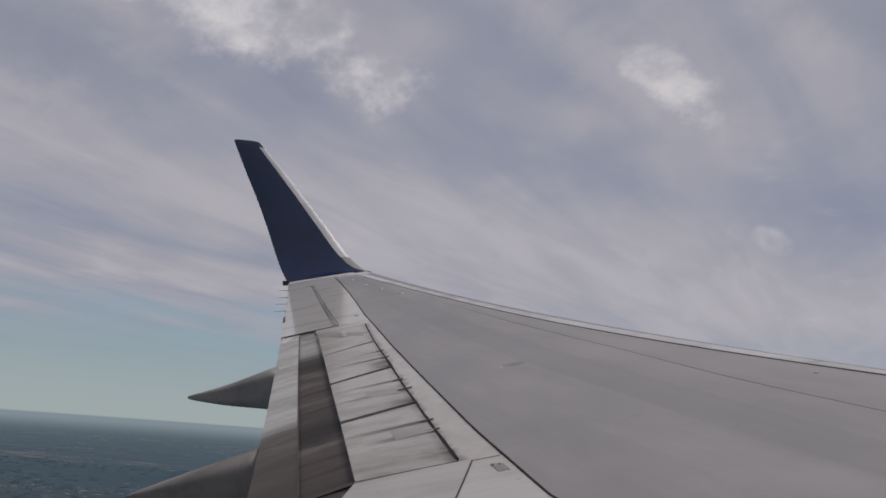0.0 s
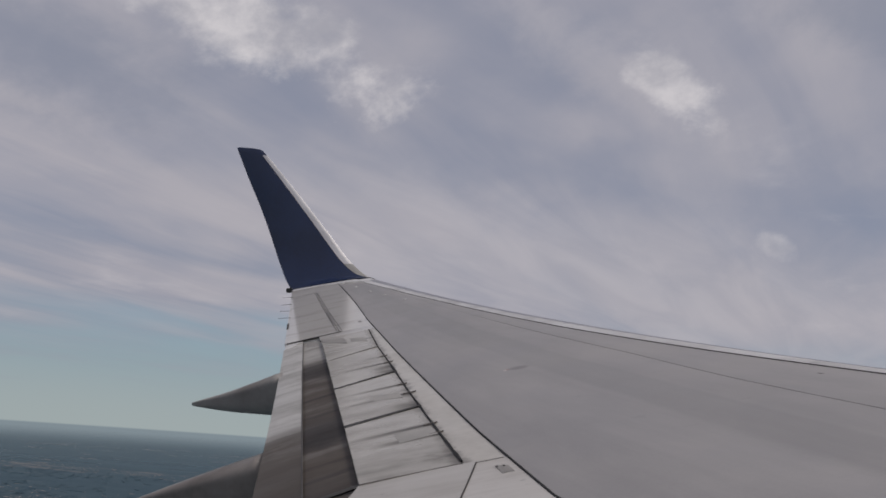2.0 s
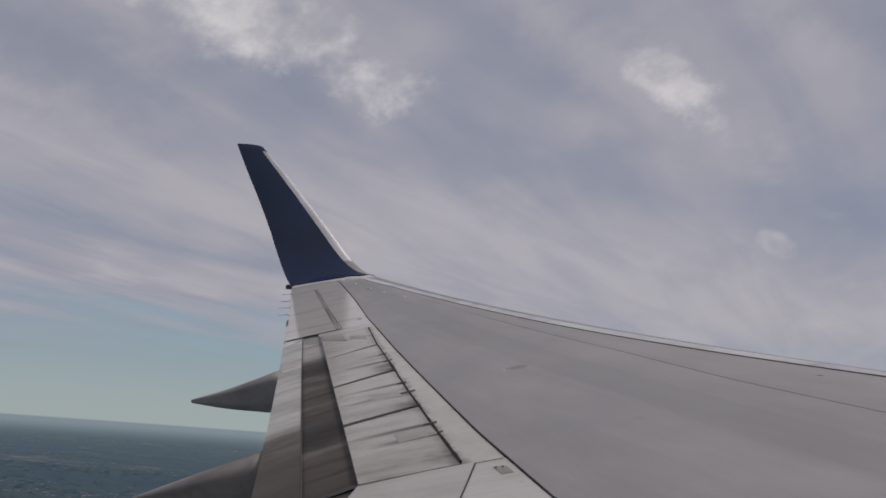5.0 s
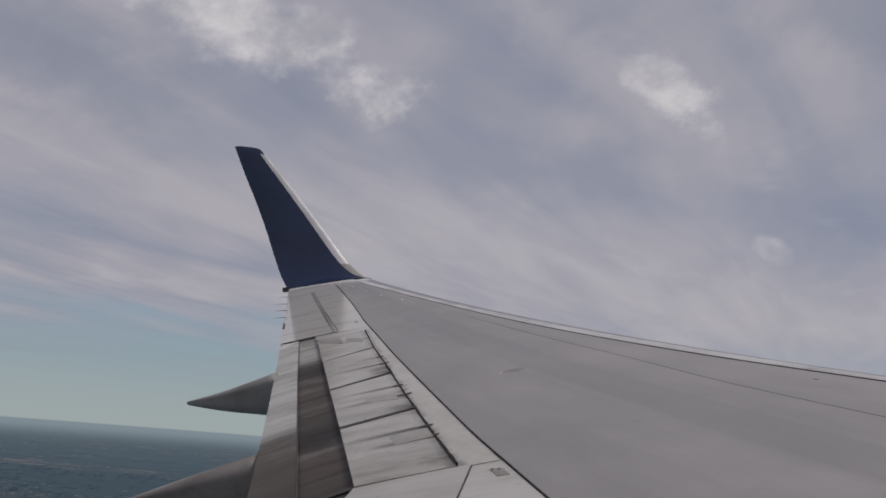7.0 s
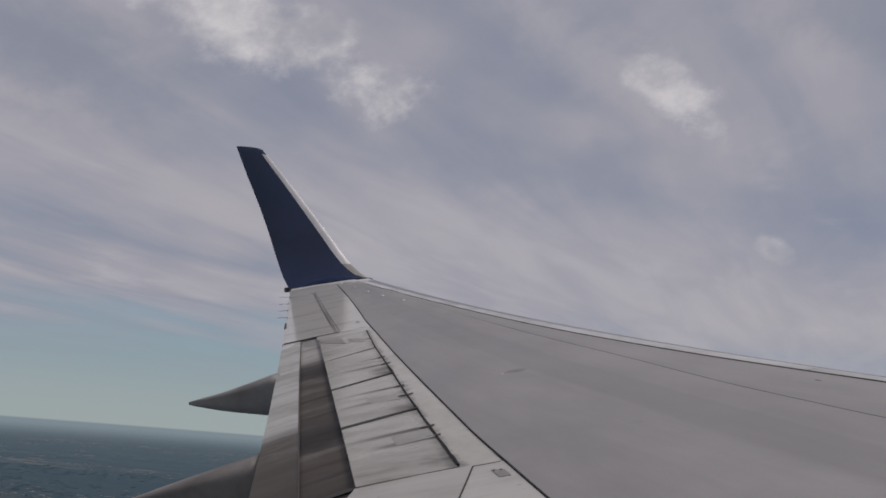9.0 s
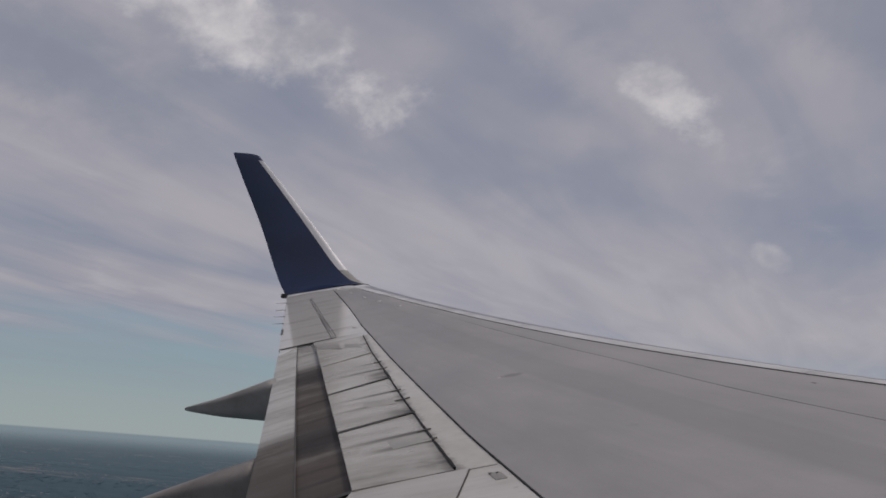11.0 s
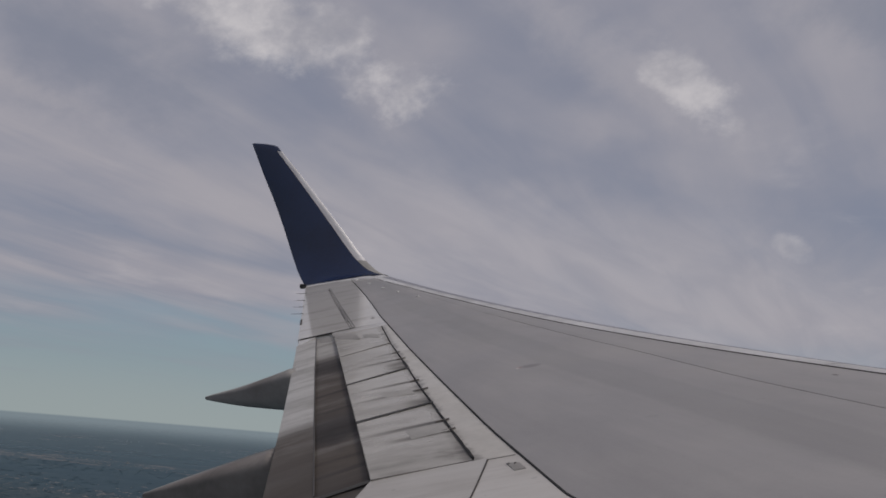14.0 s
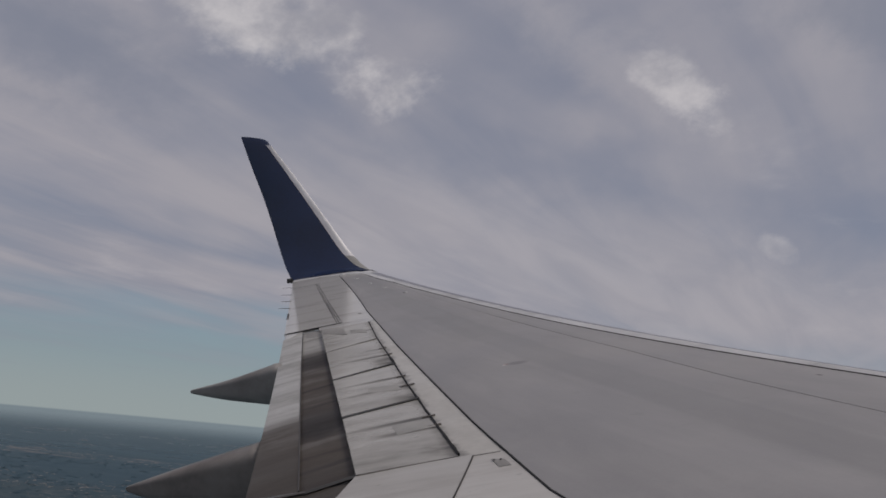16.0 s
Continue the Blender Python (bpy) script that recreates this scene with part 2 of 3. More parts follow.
def spoiler_paint(n, co):
    """Pale paint with soot drawn out behind the hinge: u is the span, v the way back from the hinge."""
    split = n.add("ShaderNodeSeparateXYZ")
    n.link(co, split.inputs[0])
    v = split.outputs[1]
    flow = n.noise(n.mapped(co, (3, 0, 0), (0, 0, 0), (3.0, 0.4, 1)), 1.4, 6, 0.55, 0.2)
    wide = n.noise(n.mapped(co, (8, 2, 0), (0, 0, 0), (1.6, 0.35, 1)), 1.2, 4, 0.5)
    fine = n.noise(n.mapped(co, (0, 0, 0), (0, 0, 0), (22, 4, 1)), 2, 6, 0.6)
    blur = n.noise(n.mapped(co, (1, 6, 0), (0, 0, 0), (4, 2, 1)), 1.5, 5, 0.5)
    tail = n.ramp(v, 0.0, 0.95, 0.06, 0.0)
    rim = n.ramp(v, 0.0, 0.08, 0.10, 0.0)
    x = n.math("ADD", n.math("ADD", n.math("MULTIPLY", flow, 0.34), n.math("MULTIPLY", wide, 0.26)), n.math("MULTIPLY", fine, 0.05))
    x = n.math("ADD", n.math("ADD", x, 0.12), n.math("ADD", tail, rim))
    near = n.math("MULTIPLY", n.ramp(v, 0.0, 0.26, 0.40, 0.0), n.ramp(blur, 0.35, 0.65, 0.1, 1.0))
    for spot, strength in ((9.50, 1.0), (8.02, 0.55), (6.53, 0.75), (8.45, 0.5)):
        away = n.math("ABSOLUTE", n.math("SUBTRACT", split.outputs[0], spot))
        x = n.math("ADD", x, n.math("MULTIPLY", n.ramp(away, 0.0, 0.25, strength, 0.0), near))
    x = n.math("ADD", x, n.math("MULTIPLY", n.ramp(split.outputs[0], 8.3, 6.4, 0.0, 0.09), n.ramp(blur, 0.3, 0.7, 0.4, 1.3)))
    # thin lines of soot behind the fittings: span, reach, width
    wander = n.math("ADD", split.outputs[0], n.math("MULTIPLY", v, 0.14))
    for spot, reach, wide in ((10.15, 0.35, 0.04), (9.80, 0.55, 0.05), (8.76, 0.75, 0.06), (8.40, 0.7, 0.05), (7.36, 0.7, 0.06), (7.10, 0.6, 0.07), (11.35, 0.8, 0.04)):
        away = n.math("ABSOLUTE", n.math("SUBTRACT", wander, spot))
        line = n.math("MULTIPLY", n.ramp(away, wide * 0.15, wide, 0.30, 0.0), n.ramp(v, 0.02, reach, 1.0, 0.12))
        x = n.math("ADD", x, line)
    colour = n.mix(n.ramp(x, 0.40, 0.68), (0.54, 0.514, 0.474), (0.325, 0.306, 0.282))
    colour = n.mix(n.ramp(x, 0.55, 0.92), colour, (0.085, 0.08, 0.076))
    cloud = n.noise(n.mapped(co, (5, 9, 0), (0, 0, -14), (5, 2.2, 1)), 1.3, 7, 0.68)
    colour = n.mix(1.0, colour, n.mix(n.ramp(cloud, 0.3, 0.7), (0.88, 0.875, 0.86), (1.05, 1.05, 1.05)), "MULTIPLY")
    return colour, fine, n.ramp(x, 0.46, 0.7, 0.22, 0.55)


def hinge_panel_paint(n, co):
    """Cream-grey paint with brown grime that creeps forward from the spoiler hinges: u is the span, v the distance from the hinge."""
    split = n.add("ShaderNodeSeparateXYZ")
    n.link(co, split.inputs[0])
    broad = n.noise(n.mapped(co, (2, 7, 0), (0, 0, 0), (1.0, 1.6, 1)), 1.2, 5, 0.55)
    clump = n.noise(n.mapped(co, (6, 1, 0), (0, 0, 0), (3.2, 2.0, 1)), 2.2, 6, 0.65)
    fine = n.noise(n.mapped(co, (0, 3, 0), (0, 0, 0), (16, 9, 1)), 2.0, 5, 0.6)
    colour = n.mix(n.ramp(broad, 0.35, 0.7), (0.59, 0.56, 0.515), (0.50, 0.47, 0.43))
    creep = n.math("ADD", split.outputs[1], n.math("MULTIPLY", n.math("SUBTRACT", n.math("ADD", clump, n.math("MULTIPLY", fine, 0.12)), 0.56), -0.26))
    colour = n.mix(n.ramp(creep, 0.05, -0.01, 0.0, 0.7), colour, (0.17, 0.155, 0.14))
    speck = n.ramp(fine, 0.70, 0.80, 0.0, 0.5)
    colour = n.mix(n.math("MULTIPLY", speck, n.ramp(clump, 0.45, 0.6)), colour, (0.3, 0.27, 0.25))
    cloud = n.noise(n.mapped(co, (1, 4, 0), (0, 0, 20), (4, 3, 1)), 1.3, 7, 0.68)
    colour = n.mix(1.0, colour, n.mix(n.ramp(cloud, 0.3, 0.7), (0.88, 0.88, 0.875), (1.05, 1.05, 1.05)), "MULTIPLY")
    return colour, fine, n.ramp(broad, 0.3, 0.7, 0.3, 0.45)


def flap_paint(clean, film, black, lean, films, soots, streaks, shift):
    """Flap paint under a brown film and soot, drawn out along the airflow, which leans across the span by lean.
    films and soots: inner and outer end along the span, softness of each end, strength; streaks: place, width, strength."""
    def build(n, co):
        split = n.add("ShaderNodeSeparateXYZ")
        n.link(co, split.inputs[0])
        u, v = split.outputs[0], split.outputs[1]
        w = n.math("ADD", u, n.math("MULTIPLY", v, lean))
        flat = n.add("ShaderNodeCombineXYZ")
        n.link(w, flat.inputs[0])
        n.link(v, flat.inputs[1])
        air = flat.outputs[0]
        soft = n.noise(n.mapped(air, (shift, 2, 0), (0, 0, 0), (2.2, 0.7, 1)), 1.0, 5, 0.55)
        flow = n.noise(n.mapped(air, (shift * 3, 1, 0), (0, 0, 0), (7, 0.7, 1)), 1.0, 4, 0.5)
        blot = n.noise(n.mapped(air, (1, shift, 0), (0, 0, 0), (4, 3, 1)), 1.2, 5, 0.6)
        fine = n.noise(n.mapped(air, (0, 4, 0), (0, 0, 0), (30, 5, 1)), 1.5, 5, 0.6)
        at = n.math("ADD", w, n.math("MULTIPLY", n.math("SUBTRACT", n.math("ADD", soft, blot), 1.0), 0.35))
        uneven = n.math("SUBTRACT", n.math("ADD", n.math("MULTIPLY", soft, 0.42), n.math("ADD", n.math("MULTIPLY", flow, 0.33), n.math("MULTIPLY", blot, 0.25))), 0.5)

        def bands(rows, start):
            x = n.math("ADD", n.math("MULTIPLY", uneven, 1.9), start)
            for inner, outer, e0, e1, strength in rows:
                mask = n.math("MULTIPLY", n.ramp(at, inner - e0, inner + e0), n.ramp(at, outer - e1, outer + e1, 1.0, 0.0))
                x = n.math("ADD", x, n.math("MULTIPLY", mask, strength))
            return n.math("MINIMUM", n.math("MAXIMUM", x, 0.0), 1.0)

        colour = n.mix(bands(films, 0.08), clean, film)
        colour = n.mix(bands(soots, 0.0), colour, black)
        for place, wide, strength in streaks:
            off = n.math("ABSOLUTE", n.math("SUBTRACT", n.math("ADD", w, n.math("MULTIPLY", blot, 0.12)), place + 0.06))
            colour = n.mix(n.math("MULTIPLY", n.ramp(off, wide * 0.2, wide, strength, 0.0), n.ramp(soft, 0.3, 0.55)), colour, black)
        dust = n.mix(n.ramp(fine, 0.35, 0.7), (0.93, 0.93, 0.93), (1.06, 1.06, 1.06))
        colour = n.mix(1.0, colour, dust, "MULTIPLY")
        return colour, fine, n.ramp(soft, 0.3, 0.7, 0.45, 0.62)
    return build


SKIN = material("grey_protective_paint", skin_paint)
LIGHT = material("light_grey_paint", sooted((0.61, 0.585, 0.555), (0.37, 0.348, 0.325), 0.46, 0.74, gloss=(0.09, 0.17)))
SPOILER = material("streaked_light_paint", spoiler_paint, on_panel=True)
CREAM = material("cream_grey_paint", hinge_panel_paint, on_panel=True)
CORNER = material("pale_corner_paint", sooted((0.58, 0.55, 0.515), (0.41, 0.38, 0.35), 0.46, 0.74, shift=3.0, gloss=(0.3, 0.45)))
DULL = material("dull_grey_paint", sooted((0.51, 0.485, 0.455), (0.36, 0.335, 0.31), 0.42, 0.72, shift=5.0, gloss=(0.3, 0.45)))
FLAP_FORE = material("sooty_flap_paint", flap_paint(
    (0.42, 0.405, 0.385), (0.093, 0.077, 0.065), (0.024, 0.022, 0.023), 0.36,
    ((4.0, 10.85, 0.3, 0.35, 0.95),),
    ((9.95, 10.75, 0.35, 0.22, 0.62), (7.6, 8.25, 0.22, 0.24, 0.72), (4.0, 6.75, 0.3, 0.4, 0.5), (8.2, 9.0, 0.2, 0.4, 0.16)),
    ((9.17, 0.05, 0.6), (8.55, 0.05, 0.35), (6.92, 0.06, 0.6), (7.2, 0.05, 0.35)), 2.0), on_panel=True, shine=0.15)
FLAP_AFT = material("dirty_flap_paint", flap_paint(
    (0.51, 0.50, 0.485), (0.098, 0.084, 0.072), (0.045, 0.038, 0.034), 0.60,
    ((4.0, 8.05, 0.3, 0.3, 0.88), (4.0, 7.3, 0.3, 0.5, 0.3), (8.5, 9.1, 0.2, 0.2, 0.16), (9.9, 10.3, 0.2, 0.2, 0.20)),
    ((4.0, 7.15, 0.2, 0.7, 0.42), (7.72, 7.96, 0.12, 0.08, 0.14)),
    ((7.95, 0.04, 0.25), (9.5, 0.05, 0.15)), 5.0), on_panel=True, shine=0.2)
FAIRING = material("fairing_paint", sooted((0.40, 0.38, 0.36), (0.215, 0.20, 0.187), 0.40, 0.70, 0.6, 2.0, 4.0, (0.4, 0.55)))
SHELL = material("sooty_fairing_paint", sooted((0.30, 0.272, 0.25), (0.105, 0.092, 0.083), 0.34, 0.62, 0.6, 1.6, 8.0, (0.4, 0.55)))
SLAT_PAINT = material("weathered_slat_paint", sooted((0.66, 0.645, 0.64), (0.46, 0.445, 0.44), 0.42, 0.66, 0.8, 1.2, 11.0, (0.35, 0.5)))
NAVY = material("navy_blue_paint", plain((0.010, 0.0225, 0.070), 0.25, 3.0, 0.35), coat=0.15)
METAL = material("polished_aluminium", plain((0.42, 0.41, 0.43), 0.10, 8.0, 0.40), metal=0.6)
RUBBER = material("black_rubber", plain((0.018, 0.017, 0.018), 0.3, 12.0, 0.75))
DARK = material("dark_cavity_paint", plain((0.05, 0.048, 0.046), 0.3, 6.0, 0.7))
POLISHED = material("polished_edge", plain((0.66, 0.64, 0.65), 0.10, 10.0, 0.42), metal=0.2)
WHITE = material("white_paint", plain((0.84, 0.83, 0.81), 0.06, 8.0, 0.45))
MID_GREY = material("mid_grey_paint", plain((0.36, 0.345, 0.325), 0.2, 14.0, 0.6))
PATCH = material("darker_grey_paint", plain((0.275, 0.262, 0.25), 0.25, 14.0, 0.75))
SOOT = material("soot", plain((0.10, 0.092, 0.088), 0.35, 10.0, 0.7))
GRIME = material("brown_grime", plain((0.16, 0.145, 0.132), 0.4, 24.0, 0.7))
RIM = material("worn_rim_paint", plain((0.2, 0.19, 0.185), 0.3, 14.0, 0.6))


# ---- the wing's form: leading and trailing edge, and the height of the upper skin ----
def le(y):
    return 0.523 * (17 - y)


def te(y):
    return -1.527 + 0.259 * (17 - y)


def chord(y):
    return le(y) - te(y)


def crest(y):
    u = 17 - y
    return 1.012 - 0.1789 * u + 0.00304 * u * u + 0.00008 * u ** 3


def fall(y):
    u = 17 - y
    return 0.11 + (crest(y) - (0.979 - 0.187 * u + 0.004 * u * u)) / chord(y)


def on_wing(y, s, lift=0.0):
    """The point of the upper skin at the span y and the fraction s of the chord."""
    c = chord(y)
    nose = max(0.0, 1 - max(s, 0.0) / 0.07)
    return Vector((le(y) - s * c, y, crest(y) + c * (-fall(y) * max(s, 0.0) ** 1.3 - 0.025 * nose ** 2) + lift))


def along(*pairs):
    """A fraction of the chord that changes with y."""
    ys, ss = zip(*sorted(pairs))
    return lambda y: float(np.interp(y, ys, ss))


def always(s):
    return lambda y: s


SLAT = along((4.4, 0.075), (6.74, 0.08), (8.43, 0.095), (10.0, 0.108), (12.5, 0.1205), (13.33, 0.1275), (14.14, 0.141), (14.92, 0.150), (15.61, 0.174), (16.5, 0.205), (17.2, 0.225))
SEAM = along((4.4, 0.232), (6.0, 0.226), (7.15, 0.22), (8.5, 0.199), (11.25, 0.19), (16.5, 0.19))
SEAL = along((4.4, 0.617), (5.42, 0.650), (5.60, 0.6545), (7.0, 0.647), (8.77, 0.627), (10.31, 0.608), (12.69, 0.567), (16.4, 0.448), (17.2, 0.42))
HINGE = along((4.4, 0.72), (6.39, 0.709), (7.14, 0.701), (8.56, 0.682), (9.52, 0.665), (10.77, 0.644), (12.2, 0.603))
LIP = along((4.4, 0.86), (6.33, 0.855), (7.73, 0.849), (9.08, 0.844), (12.2, 0.83))
FLAP_LINE = along((4.4, 0.936), (6.45, 0.933), (8.0, 0.930), (10.16, 0.923), (12.0, 0.910))
TIP = along((0.0, 16.55), (0.16, 16.72), (0.39, 17.03), (0.675, 17.14), (1.0, 17.10))


def finish(name, bm, mat, parent, label, smooth=40):
    bmesh.ops.recalc_face_normals(bm, faces=bm.faces)
    me = bpy.data.meshes.new(name)
    bm.to_mesh(me)
    bm.free()
    me.materials.append(mat)
    if smooth:
        for f in me.polygons:
            f.use_smooth = True
        me.set_sharp_from_angle(angle=radians(smooth))
    ob = new(name, me)
    ob.parent = parent
    if label:
        ob["label"] = label
    return ob


def part(name, bm, mat, parent, label="", smooth=40):
    return finish(name, bm, mat, parent, label, smooth)


def loft(rings, caps=True, origin=0):
    """A closed skin over rings of points. Its UV: span, and distance from one point of the ring, in metres."""
    bm = bmesh.new()
    uv = bm.loops.layers.uv.new("UVMap")
    made = [[bm.verts.new(p) for p in ring] for ring in rings]
    k = len(made[0])
    rows_of = {v: ring for ring in made for v in ring}
    for a, b in zip(made, made[1:]):
        for i in range(k):
            f = bm.faces.new((a[i], a[(i + 1) % k], b[(i + 1) % k], b[i]))
            for loop in f.loops:
                ring = rows_of[loop.vert]
                loop[uv].uv = (loop.vert.co.y, (loop.vert.co - ring[origin].co).length)
    if caps:
        bm.faces.new(made[0])
        bm.faces.new(list(reversed(made[-1])))
    return bm


def plate(y0, y1, front, back, top=0.0, thick=0.012, ny=24, ns=6, tip=False, gap=0.004, lips=(0.0, 0.0), skew=(0.0, 0.0), from_back=False):
    """A panel that follows the upper skin, with its thickness and its gaps; lips: how far its front and back edges stand off."""
    rings = []
    for i in range(ny + 1):
        v = i / ny
        upper, lower = [], []
        for j in range(ns + 1):
            w = j / ns
            y = (y0 - skew[0] * w) * (1 - v) + (y1 - skew[1] * w) * v
            if tip:
                y = y0 + (TIP(front(y1) + (back(y1) - front(y1)) * w) - 0.004 - y0) * v
            c = chord(y)
            space = gap(y) if callable(gap) else gap
            f, b = front(y) + space / c, back(y) - space / c
            edge = 0.003 if (j in (0, ns) or i in (0, ny)) else 0.0
            lift = top + lips[0] * (1 - w) + lips[1] * w - edge
            upper.append(on_wing(y, f + (b - f) * w, lift))
            lower.append(on_wing(y, f + (b - f) * w, lift - thick))
        rings.append(upper + lower[::-1])
    return loft(rings, origin=ns if from_back else 0)


def box(cx, cy, cz, sx, sy, sz, m=None, bevel=0.0):
    bm = bmesh.new()
    bmesh.ops.create_cube(bm, size=1, matrix=Matrix.Translation((cx, cy, cz)) @ Matrix.Diagonal((sx, sy, sz, 1)))
    if bevel:
        bmesh.ops.bevel(bm, geom=bm.edges[:], offset=bevel, segments=2, affect="EDGES")
    if m is not None:
        bm.transform(m)
    return bm


# ---- the wing ----
wing = tagged(new("airliner_wing"), "grey airliner wing with sooty trailing edge and navy blue winglet", "aircraft wing")
wing.matrix_basis = BANK


def wing_core():
    """The closed structure under the panels, from the fuselage side to the tip."""
    rings = []
    for i in range(41):
        y = 1.62 + (16.6 - 1.62) * i / 40
        c = chord(y)
        upper = [on_wing(y, s, -0.03) for s in (0.03, 0.08, 0.15, 0.25, 0.4, 0.55, 0.7, 0.8)]
        lower = [on_wing(y, s, -0.03 - c * (0.02 + 0.25 * math.sqrt(s) * (0.86 - s))) for s in (0.8, 0.7, 0.55, 0.4, 0.25, 0.15, 0.08, 0.03)]
        rings.append(upper + lower)
    return loft(rings)


def narrowing(y):
    """The joint between the skin panels, closed with filler towards the tip."""
    return 0.0045 if y < 10.9 else 0.0004 + 0.004 * max(0.0, 1 - (y - 10.9) / 0.8)


part("wing_core", wing_core(), DARK, wing, "dark structure between the wing panels")
part("upper_skin", plate(1.7, 16.45, SEAM, SEAL, ny=60, ns=16, gap=narrowing), SKIN, wing, "grey protective paint with faint streaks")
part("front_skin", plate(1.7, 16.45, lambda y: SLAT(y) + 0.003, SEAM, ny=60, ns=6, gap=narrowing), SKIN, wing, "grey protective paint")
part("tip_strip", plate(16.455, 17.1, SLAT, SEAL, ny=6, ns=12, tip=True), LIGHT, wing, "light grey strip beside the winglet")
part("tip_panel", plate(16.2, 17.1, SEAL, always(1.0), ny=6, ns=14, tip=True), LIGHT, wing, "light grey panel beside the winglet")
part("trailing_panel", plate(12.19, 16.195, SEAL, always(0.7322), ny=24, ns=6, gap=0.002), LIGHT, wing, "light grey fixed panel")
part("trailing_panel", plate(11.95, 12.185, SEAL, always(0.835), ny=4, ns=6), LIGHT, wing, "light grey fixed panel")
part("trailing_panel", plate(6.36, 11.945, SEAL, HINGE, ny=30, ns=4, from_back=True), CREAM, wing, "light grey fixed panel")


def seal_strip():
    rings = []
    for i in range(61):
        y = 1.7 + (16.45 - 1.7) * i / 60
        c, wide = chord(y), 0.0046 + 0.0022 * (i < 20)
        rings.append([on_wing(y, SEAL(y) + d / c, h) for d, h in ((-wide, 0.002), (-wide * 0.6, 0.007), (wide * 0.6, 0.007), (wide, 0.002), (wide, -0.01), (-wide, -0.01))])
    return loft(rings)


part("seal", seal_strip(), RUBBER, wing, "black rubber seal")


def slat(y0, y1):
    """A slat: painted top, rounded nose and hollow underside."""
    rings = []
    for i in range(13):
        y = y0 + (y1 - y0) * i / 12
        c, back = chord(y), SLAT(y)
        ring = [on_wing(y, back * k - (0.004 / c if k == 1 else 0), 0.0) for k in (1, 0.8, 0.6, 0.45, 0.3, 0.18, 0.08, 0.0)]
        base = on_wing(y, 0.0)
        for ds, dz in ((-0.004, -0.012), (-0.002, -0.028), (0.012, -0.042), (0.04, -0.05)):
            ring.append(base + Vector((-ds * c, 0, dz * c)))
        ring.append(on_wing(y, back, -0.05 * c))
        rings.append(ring)
    return loft(rings)


def slat_nose(y0, y1):
    """The bare rounded edge of a slat."""
    rings = []
    for i in range(13):
        y = y0 + (y1 - y0) * i / 12
        c = chord(y)
        out = [on_wing(y, s, 0.003) for s in (0.6 * SLAT(y), 0.4 * SLAT(y), 0.2 * SLAT(y), 0.0)]
        base = on_wing(y, 0.0)
        for ds, dz in ((-0.005, -0.012), (-0.003, -0.029), (0.012, -0.044)):
            out.append(base + Vector((-ds * c + 0.003, 0, dz * c)))
        inner = [p + Vector((-0.006, 0, -0.004)) for p in reversed(out)]
        rings.append(out + inner)
    return loft(rings)


for y0, y1 in ((1.7, 4.59), (4.6, 7.24), (7.25, 10.19), (10.2, 13.39), (13.4, 16.4)):
    piece = part("slat", slat(y0, y1), SLAT_PAINT, wing, "light painted leading edge slat")
    part("nose", slat_nose(y0 + 0.003, y1 - 0.003), METAL, piece, "bare metal edge")


def slat_gap():
    """The dark joint behind the slats, which opens and closes along the span."""
    rings = []
    for y in np.linspace(1.75, 16.3, 80):
        c = chord(y)
        wide = 0.0026 + 0.0055 * math.exp(-((y - 8.4) / 0.9) ** 2) + 0.005 * math.exp(-((y - 12.6) / 0.7) ** 2)
        rings.append([on_wing(y, SLAT(y) + 0.003 + d * wide / c, h) for d, h in ((-1, 0.001), (0, 0.004), (1, 0.001), (0, -0.02))])
    return loft(rings)


part("slat_joint", slat_gap(), SOOT, wing, "dark joint behind the slats")
part("tip_edge", slat(16.41, 16.75), SLAT_PAINT, wing, "light painted fixed leading edge")

def gap_line(y0, s0, y1, s1, w0, w1, top=0.0, k=6):
    """A raised dark strip standing for a gap, or a sooty fitting, across a panel, from (y0, s0) to (y1, s1), with its
    widths there.
    """
    rings = []
    for i in range(k + 1):
        f = i / k
        y, s = y0 + (y1 - y0) * f, s0 + (s1 - s0) * f
        half = 0.5 * (w0 + (w1 - w0) * f)
        rings.append([on_wing(y - half, s, top), on_wing(y - half * 0.5, s, top + 0.003), on_wing(y + half * 0.5, s, top + 0.003), on_wing(y + half, s, top), on_wing(y, s, top - 0.02)])
    return loft(rings)


# spoilers; raised dark strips between them paint gap, soot and edge shadow as one
spoilers = {}
for y0, y1, k0, k1 in ((10.74, 11.93, 0.26, 0.04), (9.35, 10.725, 0.24, 0.26), (7.94, 9.31, 0.17, 0.24), (6.405, 7.89, 0.03, 0.17)):
    spoilers[y0] = part("spoiler", plate(y0, y1, HINGE, LIP, top=0.004, thick=0.02, ny=14, ns=8, gap=0.008, lips=(0.0, 0.008), skew=(k0, k1)), SPOILER, wing, "light spoiler streaked with soot")
part("spoiler_gap_strip", gap_line(9.33, 0.668, 9.09, 0.842, 0.03, 0.058, 0.010), DARK, wing, "dark strip painting gap, soot and edge shadow between spoilers")
part("spoiler_gap_strip", gap_line(7.915, 0.688, 7.73, 0.848, 0.032, 0.075, 0.010), DARK, wing, "dark strip painting gap, soot and edge shadow between spoilers")
part("spoiler_gap_strip", gap_line(10.733, 0.644, 10.47, 0.838, 0.012, 0.03, 0.010), PATCH, wing, "narrow gap between spoilers")


def spoiler_at(y):
    """The spoiler that reaches over the span y at its hinge."""
    return spoilers[max((k for k in spoilers if k <= y), default=min(spoilers))]


